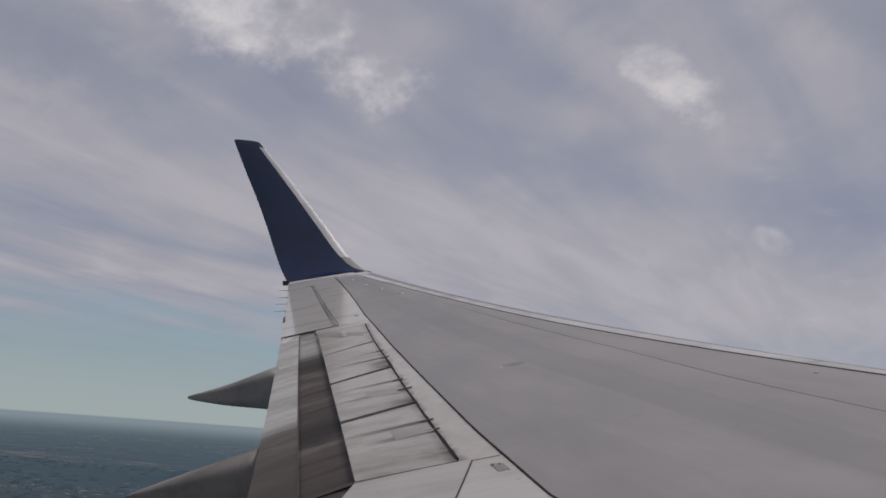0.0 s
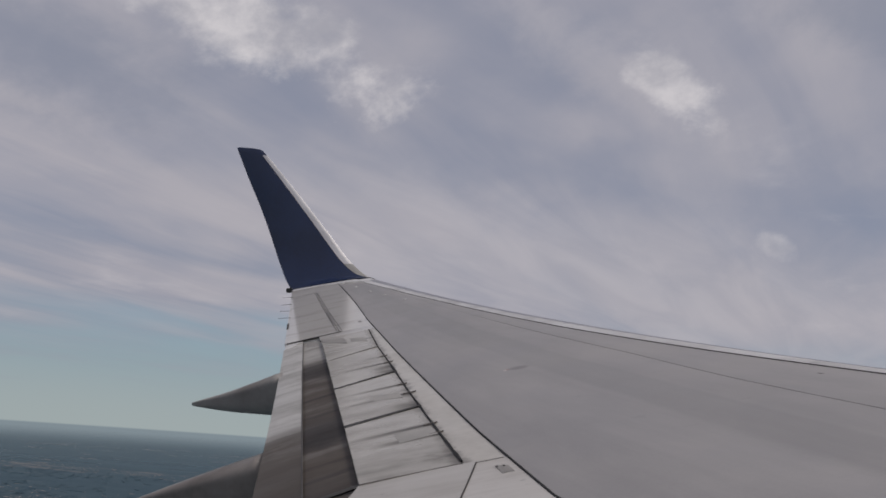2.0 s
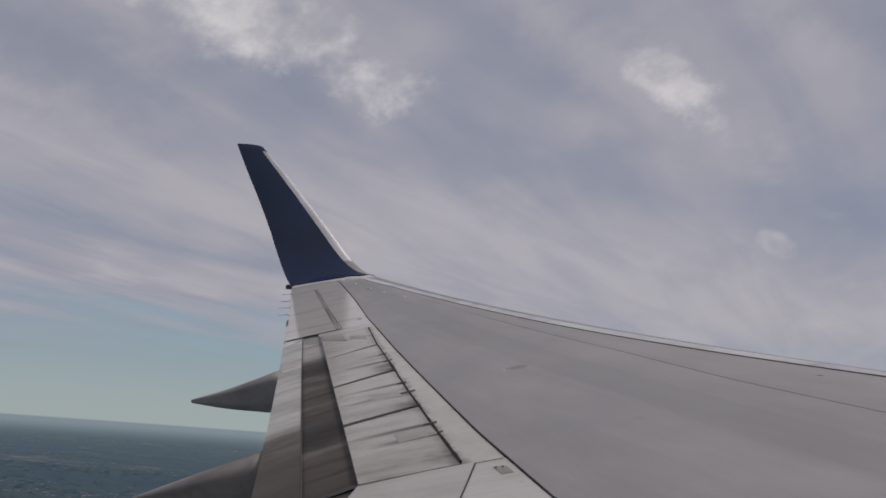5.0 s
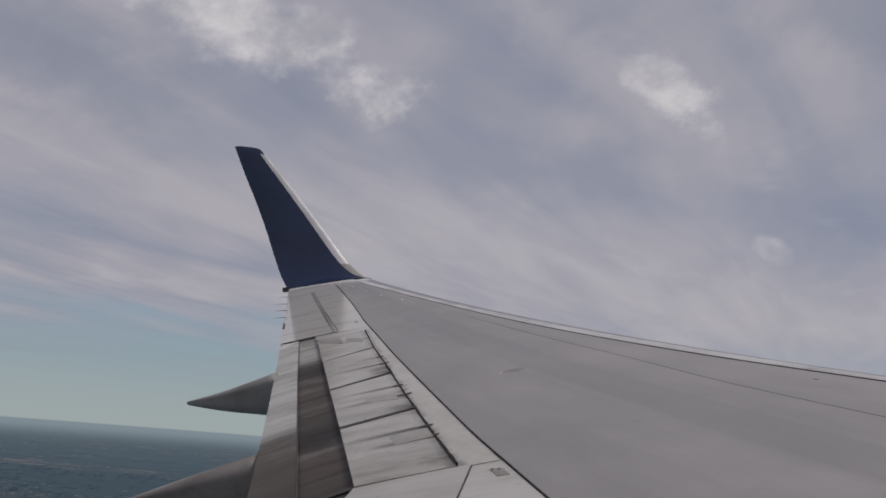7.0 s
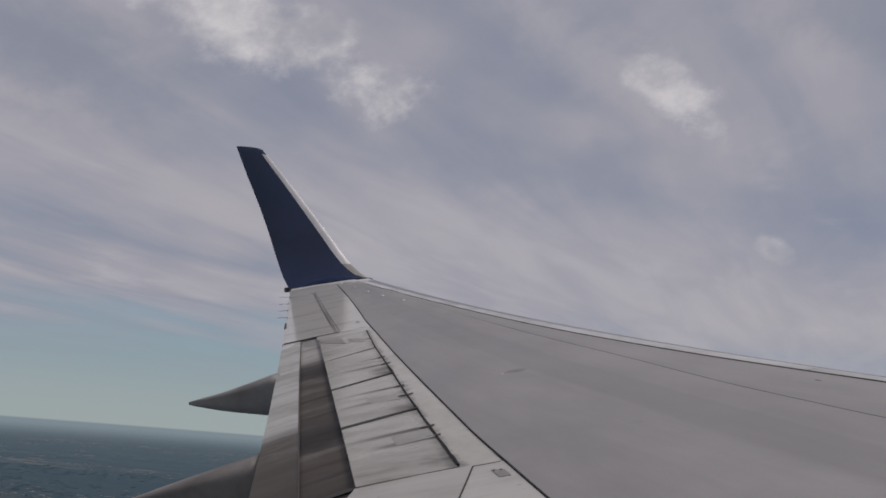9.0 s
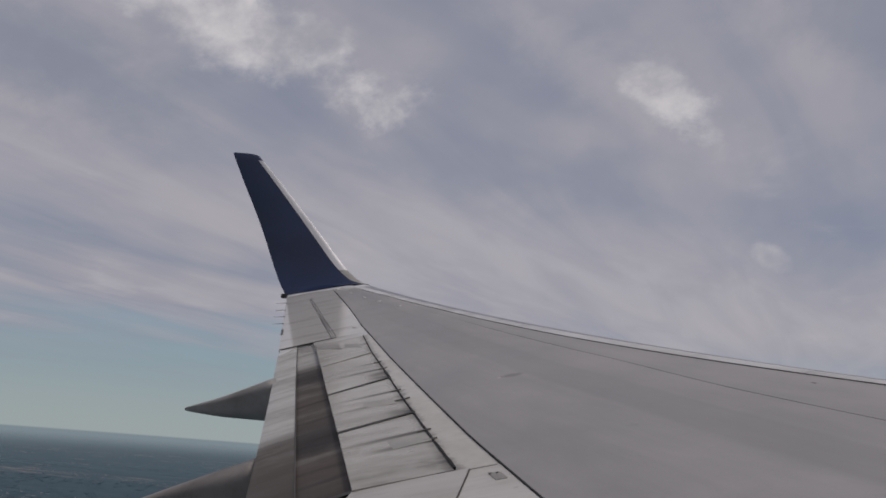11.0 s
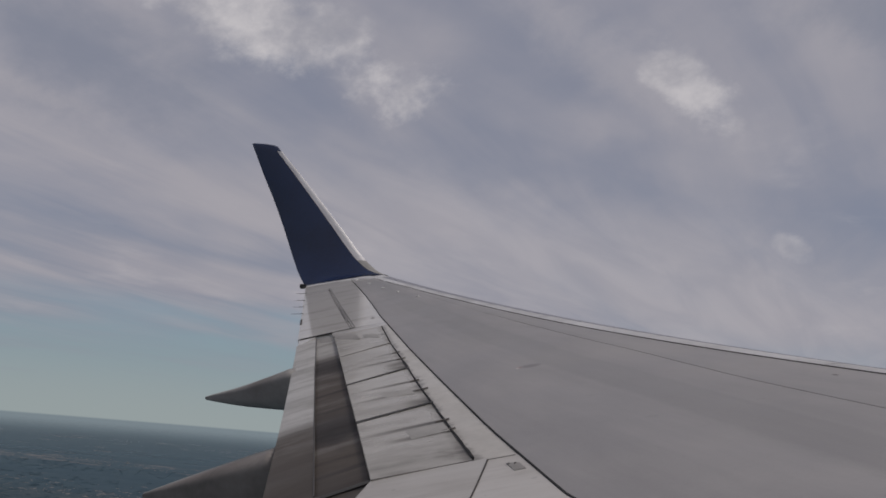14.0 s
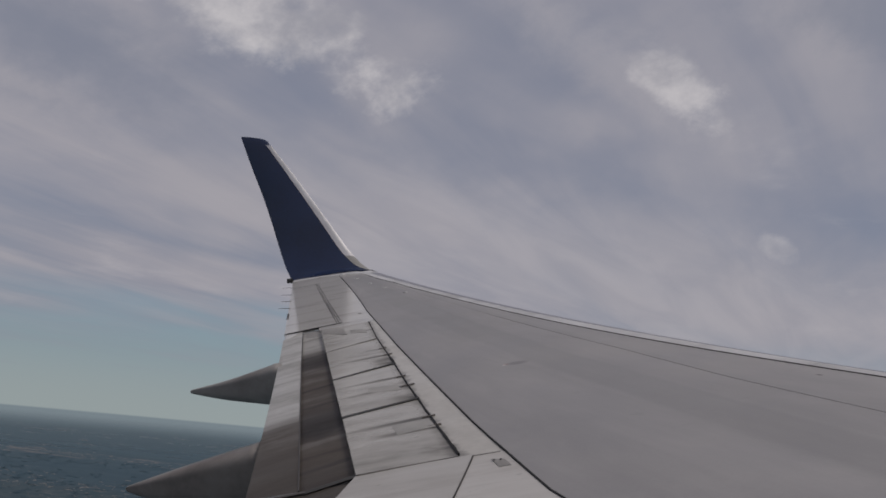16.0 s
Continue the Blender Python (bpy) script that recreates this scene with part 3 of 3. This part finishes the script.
def hinge_strip():
    """The worn dark gap along the spoiler hinges, wider inboard."""
    rng, rings = random.Random(3), []
    for i in range(71):
        y = 6.43 + (11.9 - 6.43) * i / 70
        c, wide = chord(y), (0.003 + 0.0065 * (11.9 - y) / 5.5) * rng.uniform(0.75, 1.25)
        wide *= 1 + 1.3 * math.exp(-((y - 9.5) / 0.25) ** 2) + 0.35 * math.exp(-((y - 6.6) / 0.2) ** 2)
        shift = rng.uniform(-0.0015, 0.0015)
        rings.append([on_wing(y, HINGE(y) + (d * wide + shift) / c, h) for d, h in ((-1, 0.004), (-0.5, 0.010), (0.5, 0.010), (1, 0.006), (0, -0.01))])
    return loft(rings)


for y, fore, w in ((10.15, 0.008, 0.016), (9.80, 0.012, 0.020), (8.76, 0.008, 0.024), (8.40, 0.014, 0.016), (7.36, 0.009, 0.026), (7.11, 0.008, 0.022)):
    part("hinge_fitting", gap_line(y + 0.01, HINGE(y) - fore, y - 0.01, HINGE(y) + 0.016, w * 0.2, w * 0.5, 0.009), GRIME, spoiler_at(y), "thin sooty fitting across the hinge")
part("hinge_strip", hinge_strip(), RUBBER, wing, "worn dark strip along the hinges")
part("inboard_panel", plate(1.7, 6.395, lambda y: min(0.80, 0.693 + 0.1 * (6.36 - y)), lambda y: min(0.97, 0.853 + 0.11 * max(0.0, 6.37 - y)), top=0.002, ny=10, ns=6), DULL, wing, "light grey fixed panel")
part("corner_panel", plate(1.7, 6.355, SEAL, lambda y: min(0.80, 0.693 + 0.1 * (6.36 - y)), ny=10, ns=6, top=0.003), CORNER, wing, "pale corner panel")

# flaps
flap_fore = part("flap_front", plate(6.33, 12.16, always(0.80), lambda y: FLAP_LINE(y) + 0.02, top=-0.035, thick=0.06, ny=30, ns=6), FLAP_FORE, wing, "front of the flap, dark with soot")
part("flap_seam", loft([[on_wing(y, FLAP_LINE(y) + d / chord(y), h) for d, h in ((-0.005, -0.012), (-0.0025, -0.008), (0.0025, -0.008), (0.005, -0.010), (0, -0.02))] for y in np.linspace(6.34, 12.1, 40)]), SOOT, wing, "thin dark seam of the flap")
part("flap", plate(6.33, 12.0, FLAP_LINE, along((6.3, 1.009), (8.5, 1.004), (12.2, 1.0)), top=0.0, thick=0.022, ny=30, ns=5, lips=(-0.012, 0.0), skew=(0.0, 0.24)), FLAP_AFT, wing, "dirty pale rear of the flap")
part("inboard_flap", plate(1.7, 6.31, always(0.82), always(1.0), top=-0.012, thick=0.05, ny=10, ns=6), FLAP_AFT, wing, "dirty inner flap")
part("flap_gap", gap_line(6.40, 0.850, 6.27, 0.925, 0.05, 0.05, -0.004), DARK, wing, "dark gap between the flaps")
part("flap_gap", gap_line(6.27, 0.925, 6.25, 1.0, 0.03, 0.02, 0.0), SOOT, wing, "dark gap between the flaps")

part("flap_end_strip", plate(12.02, 12.13, FLAP_LINE, always(0.995), top=-0.004, thick=0.02, ny=4, ns=5, skew=(0.24, 0.0)), LIGHT, wing, "pale strip between flap and aileron")
part("aileron_gap", gap_line(12.178, 0.725, 12.15, 0.99, 0.035, 0.035, 0.002), DARK, wing, "dark gap beside the aileron")

# aileron
aileron = part("aileron", plate(12.2, 16.17, always(0.7335), always(1.0), thick=0.04, ny=20, ns=8, gap=0.002), LIGHT, wing, "glossy light grey aileron")
for shift in (-0.010, 0.008):
    part("hinge_slit", loft([[on_wing(y, 0.7328 + 1.3 * shift + d / chord(y), h) for d, h in ((-0.0035, 0.002), (0.0035, 0.002), (0.0, -0.01))] for y in np.linspace(12.22, 16.2, 12)]), SOOT, aileron, "thin dark slit")
part("slit_cover", loft([[on_wing(y, 0.7318 + d / chord(y), h) for d, h in ((-0.024 * f, 0.004), (0.0, 0.006), (0.022 * f, 0.004), (0.0, -0.01))] for y, f in zip(np.linspace(12.85, 14.1, 8), (0.3, 0.8, 1, 1, 1, 0.9, 0.6, 0.2))]), RIM, aileron, "dark cover over the aileron hinge")


# winglet: base, then up the blend to the top; y, then x and z of the trailing and of the leading edge
STATIONS = [
    (17.10, -1.56, 0.83, 0.15, 0.93),
    (17.145, -1.62, 0.93, 0.04, 0.965),
    (17.24, -1.73, 1.12, -0.195, 1.10),
    (17.37, -1.89, 1.51, -0.505, 1.42),
    (17.46, -2.07, 2.05, -0.905, 1.98),
    (17.53, -2.27, 2.60, -1.278, 2.50),
    (17.58, -2.51, 3.21, -1.70, 3.08),
    (17.63, -2.74, 3.84, -2.20, 3.745),
]


def glide(rows, steps):
    """Catmull-Rom through the rows."""
    a = np.array(rows)
    p = np.vstack([2 * a[0] - a[1], a, 2 * a[-1] - a[-2]])
    out = []
    for i in range(1, len(a)):
        for k in range(steps):
            t = k / steps
            out.append(0.5 * (2 * p[i] + (p[i + 1] - p[i - 1]) * t + (2 * p[i - 1] - 5 * p[i] + 4 * p[i + 1] - p[i + 2]) * t * t
                              + (3 * p[i] - p[i - 1] - 3 * p[i + 1] + p[i + 2]) * t ** 3))
    out.append(a[-1])
    return out


WINGLET = glide(STATIONS, 6)


def winglet_ring(i, s0, s1, lift, inner, k=12):
    """Points of a section from s0 to s1 of its chord, on the inner or the outer face."""
    y, xt, zt, xl, zl = WINGLET[i]
    y_le = y - 0.35 * max(0.0, 1 - i / 8) ** 1.5
    front, back = Vector((xl, y_le, zl)), Vector((xt, y, zt))
    f = min(1.0, i / 15)
    turn = f * f * (3 - 2 * f)
    tilt = radians(10 + 72 * turn)
    normal = Vector((0, -math.sin(tilt), math.cos(tilt)))
    c = (front - back).length
    out = []
    for j in range(k + 1):
        s = s0 + (s1 - s0) * j / k
        t = 0.26 * c * 0.085 * (math.sqrt(max(s, 0)) * (1 - s) * 5.2) if inner else -0.2 * c * 0.085 * math.sqrt(max(s, 0)) * (1 - s) * 5.2
        out.append(front.lerp(back, s) + normal * (t + lift))
    return out


def winglet_blade():
    rings = []
    for i in range(len(WINGLET)):
        rings.append(winglet_ring(i, 0, 1, 0, True) + winglet_ring(i, 1, 0, -0.004, False)[0:])
    # the rounded cap
    last, mid = rings[-1], sum(rings[-1], Vector()) / len(rings[-1])
    for up, k in ((0.012, 0.95), (0.024, 0.8), (0.030, 0.5)):
        rings.append([mid + (p - mid) * k + Vector((-0.012, 0.004, up)) for p in last])
    return loft(rings)


def winglet_edge(first, last):
    """The leading edge, wrapped round the front of the blade: bare metal above, duller grey in the bend."""
    rings = []
    for i in range(first, last):
        wide = 0.115 + 0.045 * max(0, i - 17) / 25 - 0.06 * max(0, 17 - i) / 17
        inner = winglet_ring(i, 0, wide, 0.004, True, 5)
        outer = winglet_ring(i, 0, wide, -0.006, False, 5)
        fore = inner[0] + (inner[0] - inner[-1]).normalized() * 0.012
        rings.append([fore] + inner[1:] + outer[1:][::-1])
    return loft(rings)


def tip_rim():
    """The pale strip along the tip, at the foot of the winglet."""
    rings = []
    for q in np.linspace(0.2, 0.985, 16):
        y1 = TIP(q) - 0.01
        y0 = y1 - 0.30 * min(1.0, 0.45 + 1.1 * (1 - q))
        rings.append([on_wing(y0 + (y1 - y0) * w, q, h) for w, h in ((0, 0.002), (0.04, 0.007), (0.5, 0.009), (0.96, 0.012), (1, 0.008), (1, -0.02), (0, -0.02))])
    return loft(rings)


winglet = part("winglet", winglet_blade(), NAVY, wing, "navy blue blended winglet")
part("leading_strip", winglet_edge(16, len(WINGLET) - 1), POLISHED, winglet, "pale leading edge strip")
part("lower_strip", winglet_edge(1, 17), MID_GREY, winglet, "dull grey leading edge in the bend")
part("tip_rim", tip_rim(), SLAT_PAINT, wing, "pale strip at the foot of the winglet")
part("tail_light", box(-1.60, 17.08, 0.835, 0.11, 0.07, 0.09, bevel=0.012), DARK, wing, "dark tail light housing")

# static wicks along the aileron's edge
for y in (16.25, 15.5, 14.85, 14.2):
    root = on_wing(y, 0.99, 0.005)
    bm = bmesh.new()
    bmesh.ops.create_cone(bm, cap_ends=True, segments=8, radius1=0.0045, radius2=0.002, depth=0.19,
                          matrix=Matrix.Translation(root + Vector((-0.09, 0, 0.0))) @ Euler((0, radians(-90), 0)).to_matrix().to_4x4())
    part("static_wick", bm, DARK, aileron, "thin dark rod")

# row of pale plugs near the tip
for y, s in ((16.67, 0.383), (15.94, 0.341), (15.18, 0.31), (14.52, 0.279), (13.77, 0.239)):
    bm = bmesh.new()
    bmesh.ops.create_cone(bm, cap_ends=True, segments=14, radius1=0.034, radius2=0.030, depth=0.010, matrix=Matrix.Translation(on_wing(y, s, 0.002)))
    part("plug", bm, WHITE, wing, "small white plug")


def decal(name, y0, y1, s0, s1, mat, label, top=0.006):
    part(name, plate(y0, y1, always(s0), always(s1), top=top, thick=0.006, ny=4, ns=4, gap=0.0), mat, wing, label)


part("panel_seam", loft([[on_wing(y, 0.693 + 0.1 * (6.36 - y) + d / chord(y), h) for d, h in ((-0.006, 0.002), (0.006, 0.002), (0, 0.007), (0, -0.01))] for y in np.linspace(5.35, 6.36, 8)]), SOOT, wing, "dark seam of the corner panel")
part("panel_seam", loft([[on_wing(6.358 + d, q, h) for d, h in ((-0.003, 0.002), (0, 0.0045), (0.003, 0.002), (0, -0.01))] for q in np.linspace(0.656, 0.693, 5)]), PATCH, wing, "grimy seam of the corner panel")
decal("small_smudge", 12.57, 12.69, 0.60, 0.618, PATCH, "small grey smudge", top=0.003)
part("tab_fitting", loft([[on_wing(y, q, h) for q, h in ((0.990, 0.004), (0.999, 0.006), (1.0025, 0.0), (0.999, -0.02), (0.990, -0.01))] for y in np.linspace(13.3, 13.72, 6)]), SOOT, aileron, "small dark fitting on the trailing edge")
cover = part("access_cover", plate(6.09, 6.205, always(0.6625), always(0.6775), top=0.008, thick=0.006, ny=4, ns=4, gap=0.0, skew=(0.0, -0.03)), PATCH, wing, "small grey access cover")
for y, q in ((6.20, 0.6765), (6.19, 0.6685)):
    part("cover_screw", box(*on_wing(y, q, 0.012), 0.014, 0.014, 0.006, bevel=0.002), RIM, cover, "dark screw head")
decal("dark_smudge", 6.92, 6.96, 0.126, 0.131, RIM, "small dark smudge", top=0.003)
# two inner patches are repaint; the outer three paint in the winglet tip's reflection
for y0, y1, s0, s1, k0, k1, mat, top in (
        (8.28, 8.47, 0.706, 0.776, -0.08, -0.08, MID_GREY, 0.011), (7.08, 7.30, 0.705, 0.77, 0.05, 0.02, MID_GREY, 0.012),
        (11.18, 11.44, 0.66, 0.715, -0.14, -0.12, MID_GREY, 0.011), (11.28, 11.66, 0.735, 0.826, -0.32, -0.24, PATCH, 0.016),
        (11.72, 12.05, 0.838, 0.895, -0.05, -0.02, PATCH, -0.030)):
    on = flap_fore if top < 0 else spoiler_at(y0)
    part("repaint_reflection_patch", plate(y0, y1, always(s0), always(s1), top=top, thick=0.005, ny=5, ns=5, gap=0.0, skew=(k0, k1)), mat, on, "grey patch, repainted inboard, painted reflection outboard")


def fairing(y, stations, wide, mat, label):
    """A flap track fairing: a long pod, widest near its top, with a keel below and a pointed tail; stations: x, top and bottom."""
    rings = []
    for x, top, low in glide(stations, 4):
        mid, half = (top + low) / 2, (top - low) / 2
        w = min(wide, half * 0.95)
        ring = []
        for k in range(40):
            a = 2 * math.pi * (k + 0.5) / 40
            ca, sa = math.cos(a), math.sin(a)
            keel = 0.50 + 0.50 * min(1.0, (sa + 1) / 1.55) ** 0.8
            ring.append(Vector((x, y + w * keel * math.copysign(abs(ca) ** 0.42, ca), mid + half * math.copysign(abs(sa) ** 0.62, sa))))
        rings.append(ring)
    part("flap_fairing", loft(rings), mat, wing, label)


fairing(10.4, [(-0.82, -0.715, -0.728), (-0.78, -0.695, -0.748), (-0.43, -0.615, -0.816), (-0.1, -0.518, -0.858), (0.10, -0.455, -0.88), (0.19, -0.43, -0.885), (0.30, -0.46, -0.89), (0.8, -0.52, -0.91), (1.5, -0.47, -0.87), (2.2, -0.5, -0.62)], 0.215, FAIRING, "grey flap track fairing with pointed tail")
fairing(7.65, [(-0.19, -1.22, -1.24), (-0.15, -1.20, -1.26), (0.136, -1.108, -1.34), (0.58, -0.975, -1.40), (0.80, -0.915, -1.42), (0.88, -0.895, -1.425), (1.02, -0.95, -1.43), (1.5, -0.95, -1.45), (2.3, -0.9, -1.36), (3.1, -0.9, -1.05)], 0.25, SHELL, "sooty brown flap track fairing with pointed tail")


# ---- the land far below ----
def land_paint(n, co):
    """Woods, with a belt of town ground across them, pale clearings, and a mixed carpet of gardens, roofs and trees
    nearer by. Its colours hold a blue haze tint.
    """
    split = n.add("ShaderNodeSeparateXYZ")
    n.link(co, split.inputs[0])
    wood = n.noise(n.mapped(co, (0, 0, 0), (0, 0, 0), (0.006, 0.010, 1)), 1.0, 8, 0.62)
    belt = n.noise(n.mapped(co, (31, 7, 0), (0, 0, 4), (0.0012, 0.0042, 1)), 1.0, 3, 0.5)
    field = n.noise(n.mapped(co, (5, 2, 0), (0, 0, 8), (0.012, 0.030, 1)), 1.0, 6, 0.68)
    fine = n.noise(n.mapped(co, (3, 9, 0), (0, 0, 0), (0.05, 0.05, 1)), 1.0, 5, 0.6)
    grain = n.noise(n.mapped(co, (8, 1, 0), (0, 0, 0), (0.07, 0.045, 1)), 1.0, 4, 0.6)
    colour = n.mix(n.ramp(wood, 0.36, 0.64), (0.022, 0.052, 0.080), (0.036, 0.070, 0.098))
    # distance across the land, with the belts set a little askew
    across = n.math("ADD", n.math("ADD", split.outputs[1], n.math("MULTIPLY", split.outputs[0], 0.10)), n.math("MULTIPLY", n.math("SUBTRACT", belt, 0.5), 420.0))
    town = n.math("MULTIPLY", n.ramp(across, 1330, 1420), n.ramp(across, 1560, 1480))
    far_town = n.math("MULTIPLY", n.ramp(across, 2080, 2200), n.ramp(across, 2420, 2300))
    paved = n.math("ADD", n.math("MULTIPLY", field, 0.8), n.math("ADD", n.math("MULTIPLY", town, 0.095), n.math("ADD", n.math("MULTIPLY", far_town, 0.06), n.math("MULTIPLY", belt, 0.12))))
    colour = n.mix(n.ramp(paved, 0.53, 0.64, 0.0, 0.8), colour, (0.19, 0.165, 0.160))
    colour = n.mix(n.math("MULTIPLY", n.ramp(fine, 0.58, 0.70), n.ramp(paved, 0.50, 0.60, 0.0, 0.7)), colour, (0.27, 0.255, 0.25))
    # gardens and streets
    garden = n.ramp(across, 1150, 960)
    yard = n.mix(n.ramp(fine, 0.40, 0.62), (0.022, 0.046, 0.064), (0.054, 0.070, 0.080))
    yard = n.mix(n.ramp(grain, 0.58, 0.70), yard, (0.17, 0.155, 0.15))
    colour = n.mix(n.math("MULTIPLY", garden, 0.85), colour, yard)
    return colour, None, None


LAND = material("hazed_wooded_plain", land_paint, rough=1.0)
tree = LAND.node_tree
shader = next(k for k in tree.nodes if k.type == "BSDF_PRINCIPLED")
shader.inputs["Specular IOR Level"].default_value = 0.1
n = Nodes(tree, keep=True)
# distance haze: the land's alpha fades outward to the haze colour behind it
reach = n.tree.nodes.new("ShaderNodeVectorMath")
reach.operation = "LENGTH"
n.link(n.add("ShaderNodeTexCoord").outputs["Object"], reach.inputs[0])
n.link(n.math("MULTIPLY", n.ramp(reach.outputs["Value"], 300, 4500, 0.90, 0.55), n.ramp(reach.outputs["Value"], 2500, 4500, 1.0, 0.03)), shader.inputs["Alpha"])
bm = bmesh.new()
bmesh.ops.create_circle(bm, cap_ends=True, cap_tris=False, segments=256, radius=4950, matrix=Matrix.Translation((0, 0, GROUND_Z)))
tagged(part("ground", bm, LAND, None, smooth=0), "dark wooded plain with scattered towns, haze put into its colour", "ground", kind="structure")

ROOF = material("pale_roofs", plain((0.22, 0.207, 0.20), 0.4, 0.1, 0.8))
# treetop colour lifted and blued to match the land's painted haze
CANOPY = material("haze_tinted_treetops", plain((0.034, 0.066, 0.089), 0.3, 0.2, 0.9), shine=0.1)
rng = random.Random(4)


def scatter(count, x0, x1, y0, y1, spread):
    """Places in loose clusters over a stretch of the plain."""
    out = []
    while len(out) < count:
        bx, by = rng.uniform(x0, x1), rng.uniform(y0, y1)
        for k in range(rng.randint(10, 40)):
            x = bx + rng.gauss(0, spread)
            out.append((x, by + rng.gauss(0, spread * 0.35) - 0.10 * x))
    return out


places = scatter(1300, -1300, 700, 740, 1130, 60) + scatter(1500, -1800, 1200, 1360, 1500, 60) + scatter(700, -2400, 1800, 2080, 2300, 60) + scatter(420, -2000, 1500, 1150, 2600, 14)
verts, faces = [], []
for x, y in places:
    w, d, h, turn = 1.2 + 6.0 * rng.random() ** 3, 1.5 + 6.0 * rng.random() ** 2, rng.uniform(0.10, 0.22), rng.uniform(-0.5, 0.5)
    ca, sa, q = math.cos(turn), math.sin(turn), len(verts)
    for z in (0, h):
        verts += [(x + ca * i * w - sa * j * d, y + sa * i * w + ca * j * d, GROUND_Z + z) for i, j in ((-0.5, -0.5), (0.5, -0.5), (0.5, 0.5), (-0.5, 0.5))]
    verts += [(x - ca * 0.5 * w, y - sa * 0.5 * w, GROUND_Z + 1.5 * h), (x + ca * 0.5 * w, y + sa * 0.5 * w, GROUND_Z + 1.5 * h)]
    faces += [tuple(q + i for i in f) for f in ((0, 1, 5, 4), (1, 2, 6, 5), (2, 3, 7, 6), (3, 0, 4, 7), (4, 5, 9, 8), (6, 7, 8, 9), (5, 6, 9), (7, 4, 8))]
me = bpy.data.meshes.new("town_buildings")
me.from_pydata(verts, [], faces)
me.materials.append(ROOF)
tagged(new("town_buildings", me), "pale roofs of far towns among dark woods", "buildings", kind="stuff")

verts, faces = [], []
for x, y in scatter(2600, -1300, 700, 730, 1400, 90):
    r, h, q = rng.uniform(2.0, 6.0), rng.uniform(0.2, 0.5), len(verts)
    for z, f in ((0.0, 0.8), (0.45 * h, 1.0), (0.85 * h, 0.6)):
        for k in range(6):
            a = (k + 0.5 * (f == 1.0)) * math.pi / 3
            g = f * r * rng.uniform(0.8, 1.2)
            verts.append((x + g * math.cos(a), y + g * math.sin(a), GROUND_Z + z))
    verts.append((x, y, GROUND_Z + h))
    faces += [(q + 6 * u + k, q + 6 * u + (k + 1) % 6, q + 6 * u + 6 + (k + 1) % 6, q + 6 * u + 6 + k) for u in (0, 1) for k in range(6)]
    faces += [(q + 12 + k, q + 12 + (k + 1) % 6, q + 18) for k in range(6)]
me = bpy.data.meshes.new("treetops")
me.from_pydata(verts, [], faces)
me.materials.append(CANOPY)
tagged(new("treetops", me), "treetops in a haze-blue tint between the houses of far suburbs", "trees", kind="stuff")


# ---- the plain cabin side that the wing joins, with the window that the camera looks through ----
def cabin_side():
    xs = [-3.0, 0.0, 1.5, 2.53, 3.14, 4.5, 6.5, 9.0]
    zs = [-1.75, -1.4, -1.0, -0.6, -0.21, 0.27, 0.6, 0.95, 1.25]
    hole = (3, 4)
    bm = bmesh.new()
    rows = {}
    for side, r in ((0, 1.88), (1, 1.80)):
        for i, x in enumerate(xs):
            for j, z in enumerate(zs):
                rows[side, i, j] = bm.verts.new((x, math.sqrt(r * r - (z + 0.2) ** 2), z))
    solid = {(i, j) for i in range(len(xs) - 1) for j in range(len(zs) - 1)} - {hole}
    for i, j in solid:
        for side in (0, 1):
            bm.faces.new([rows[side, i + a, j + c] for a, c in ((0, 0), (1, 0), (1, 1), (0, 1))])
        for da, dc, e in ((-1, 0, ((0, 0), (0, 1))), (1, 0, ((1, 0), (1, 1))), (0, -1, ((0, 0), (1, 0))), (0, 1, ((0, 1), (1, 1)))):
            if (i + da, j + dc) not in solid:
                (a, c), (p, q) = e
                bm.faces.new((rows[0, i + a, j + c], rows[0, i + p, j + q], rows[1, i + p, j + q], rows[1, i + a, j + c]))
    return bm


wall = tagged(part("wall_cabin", cabin_side(), WHITE, None, smooth=30), "plain white cabin side with a window opening", "wall", kind="structure")
wall.matrix_basis = BANK
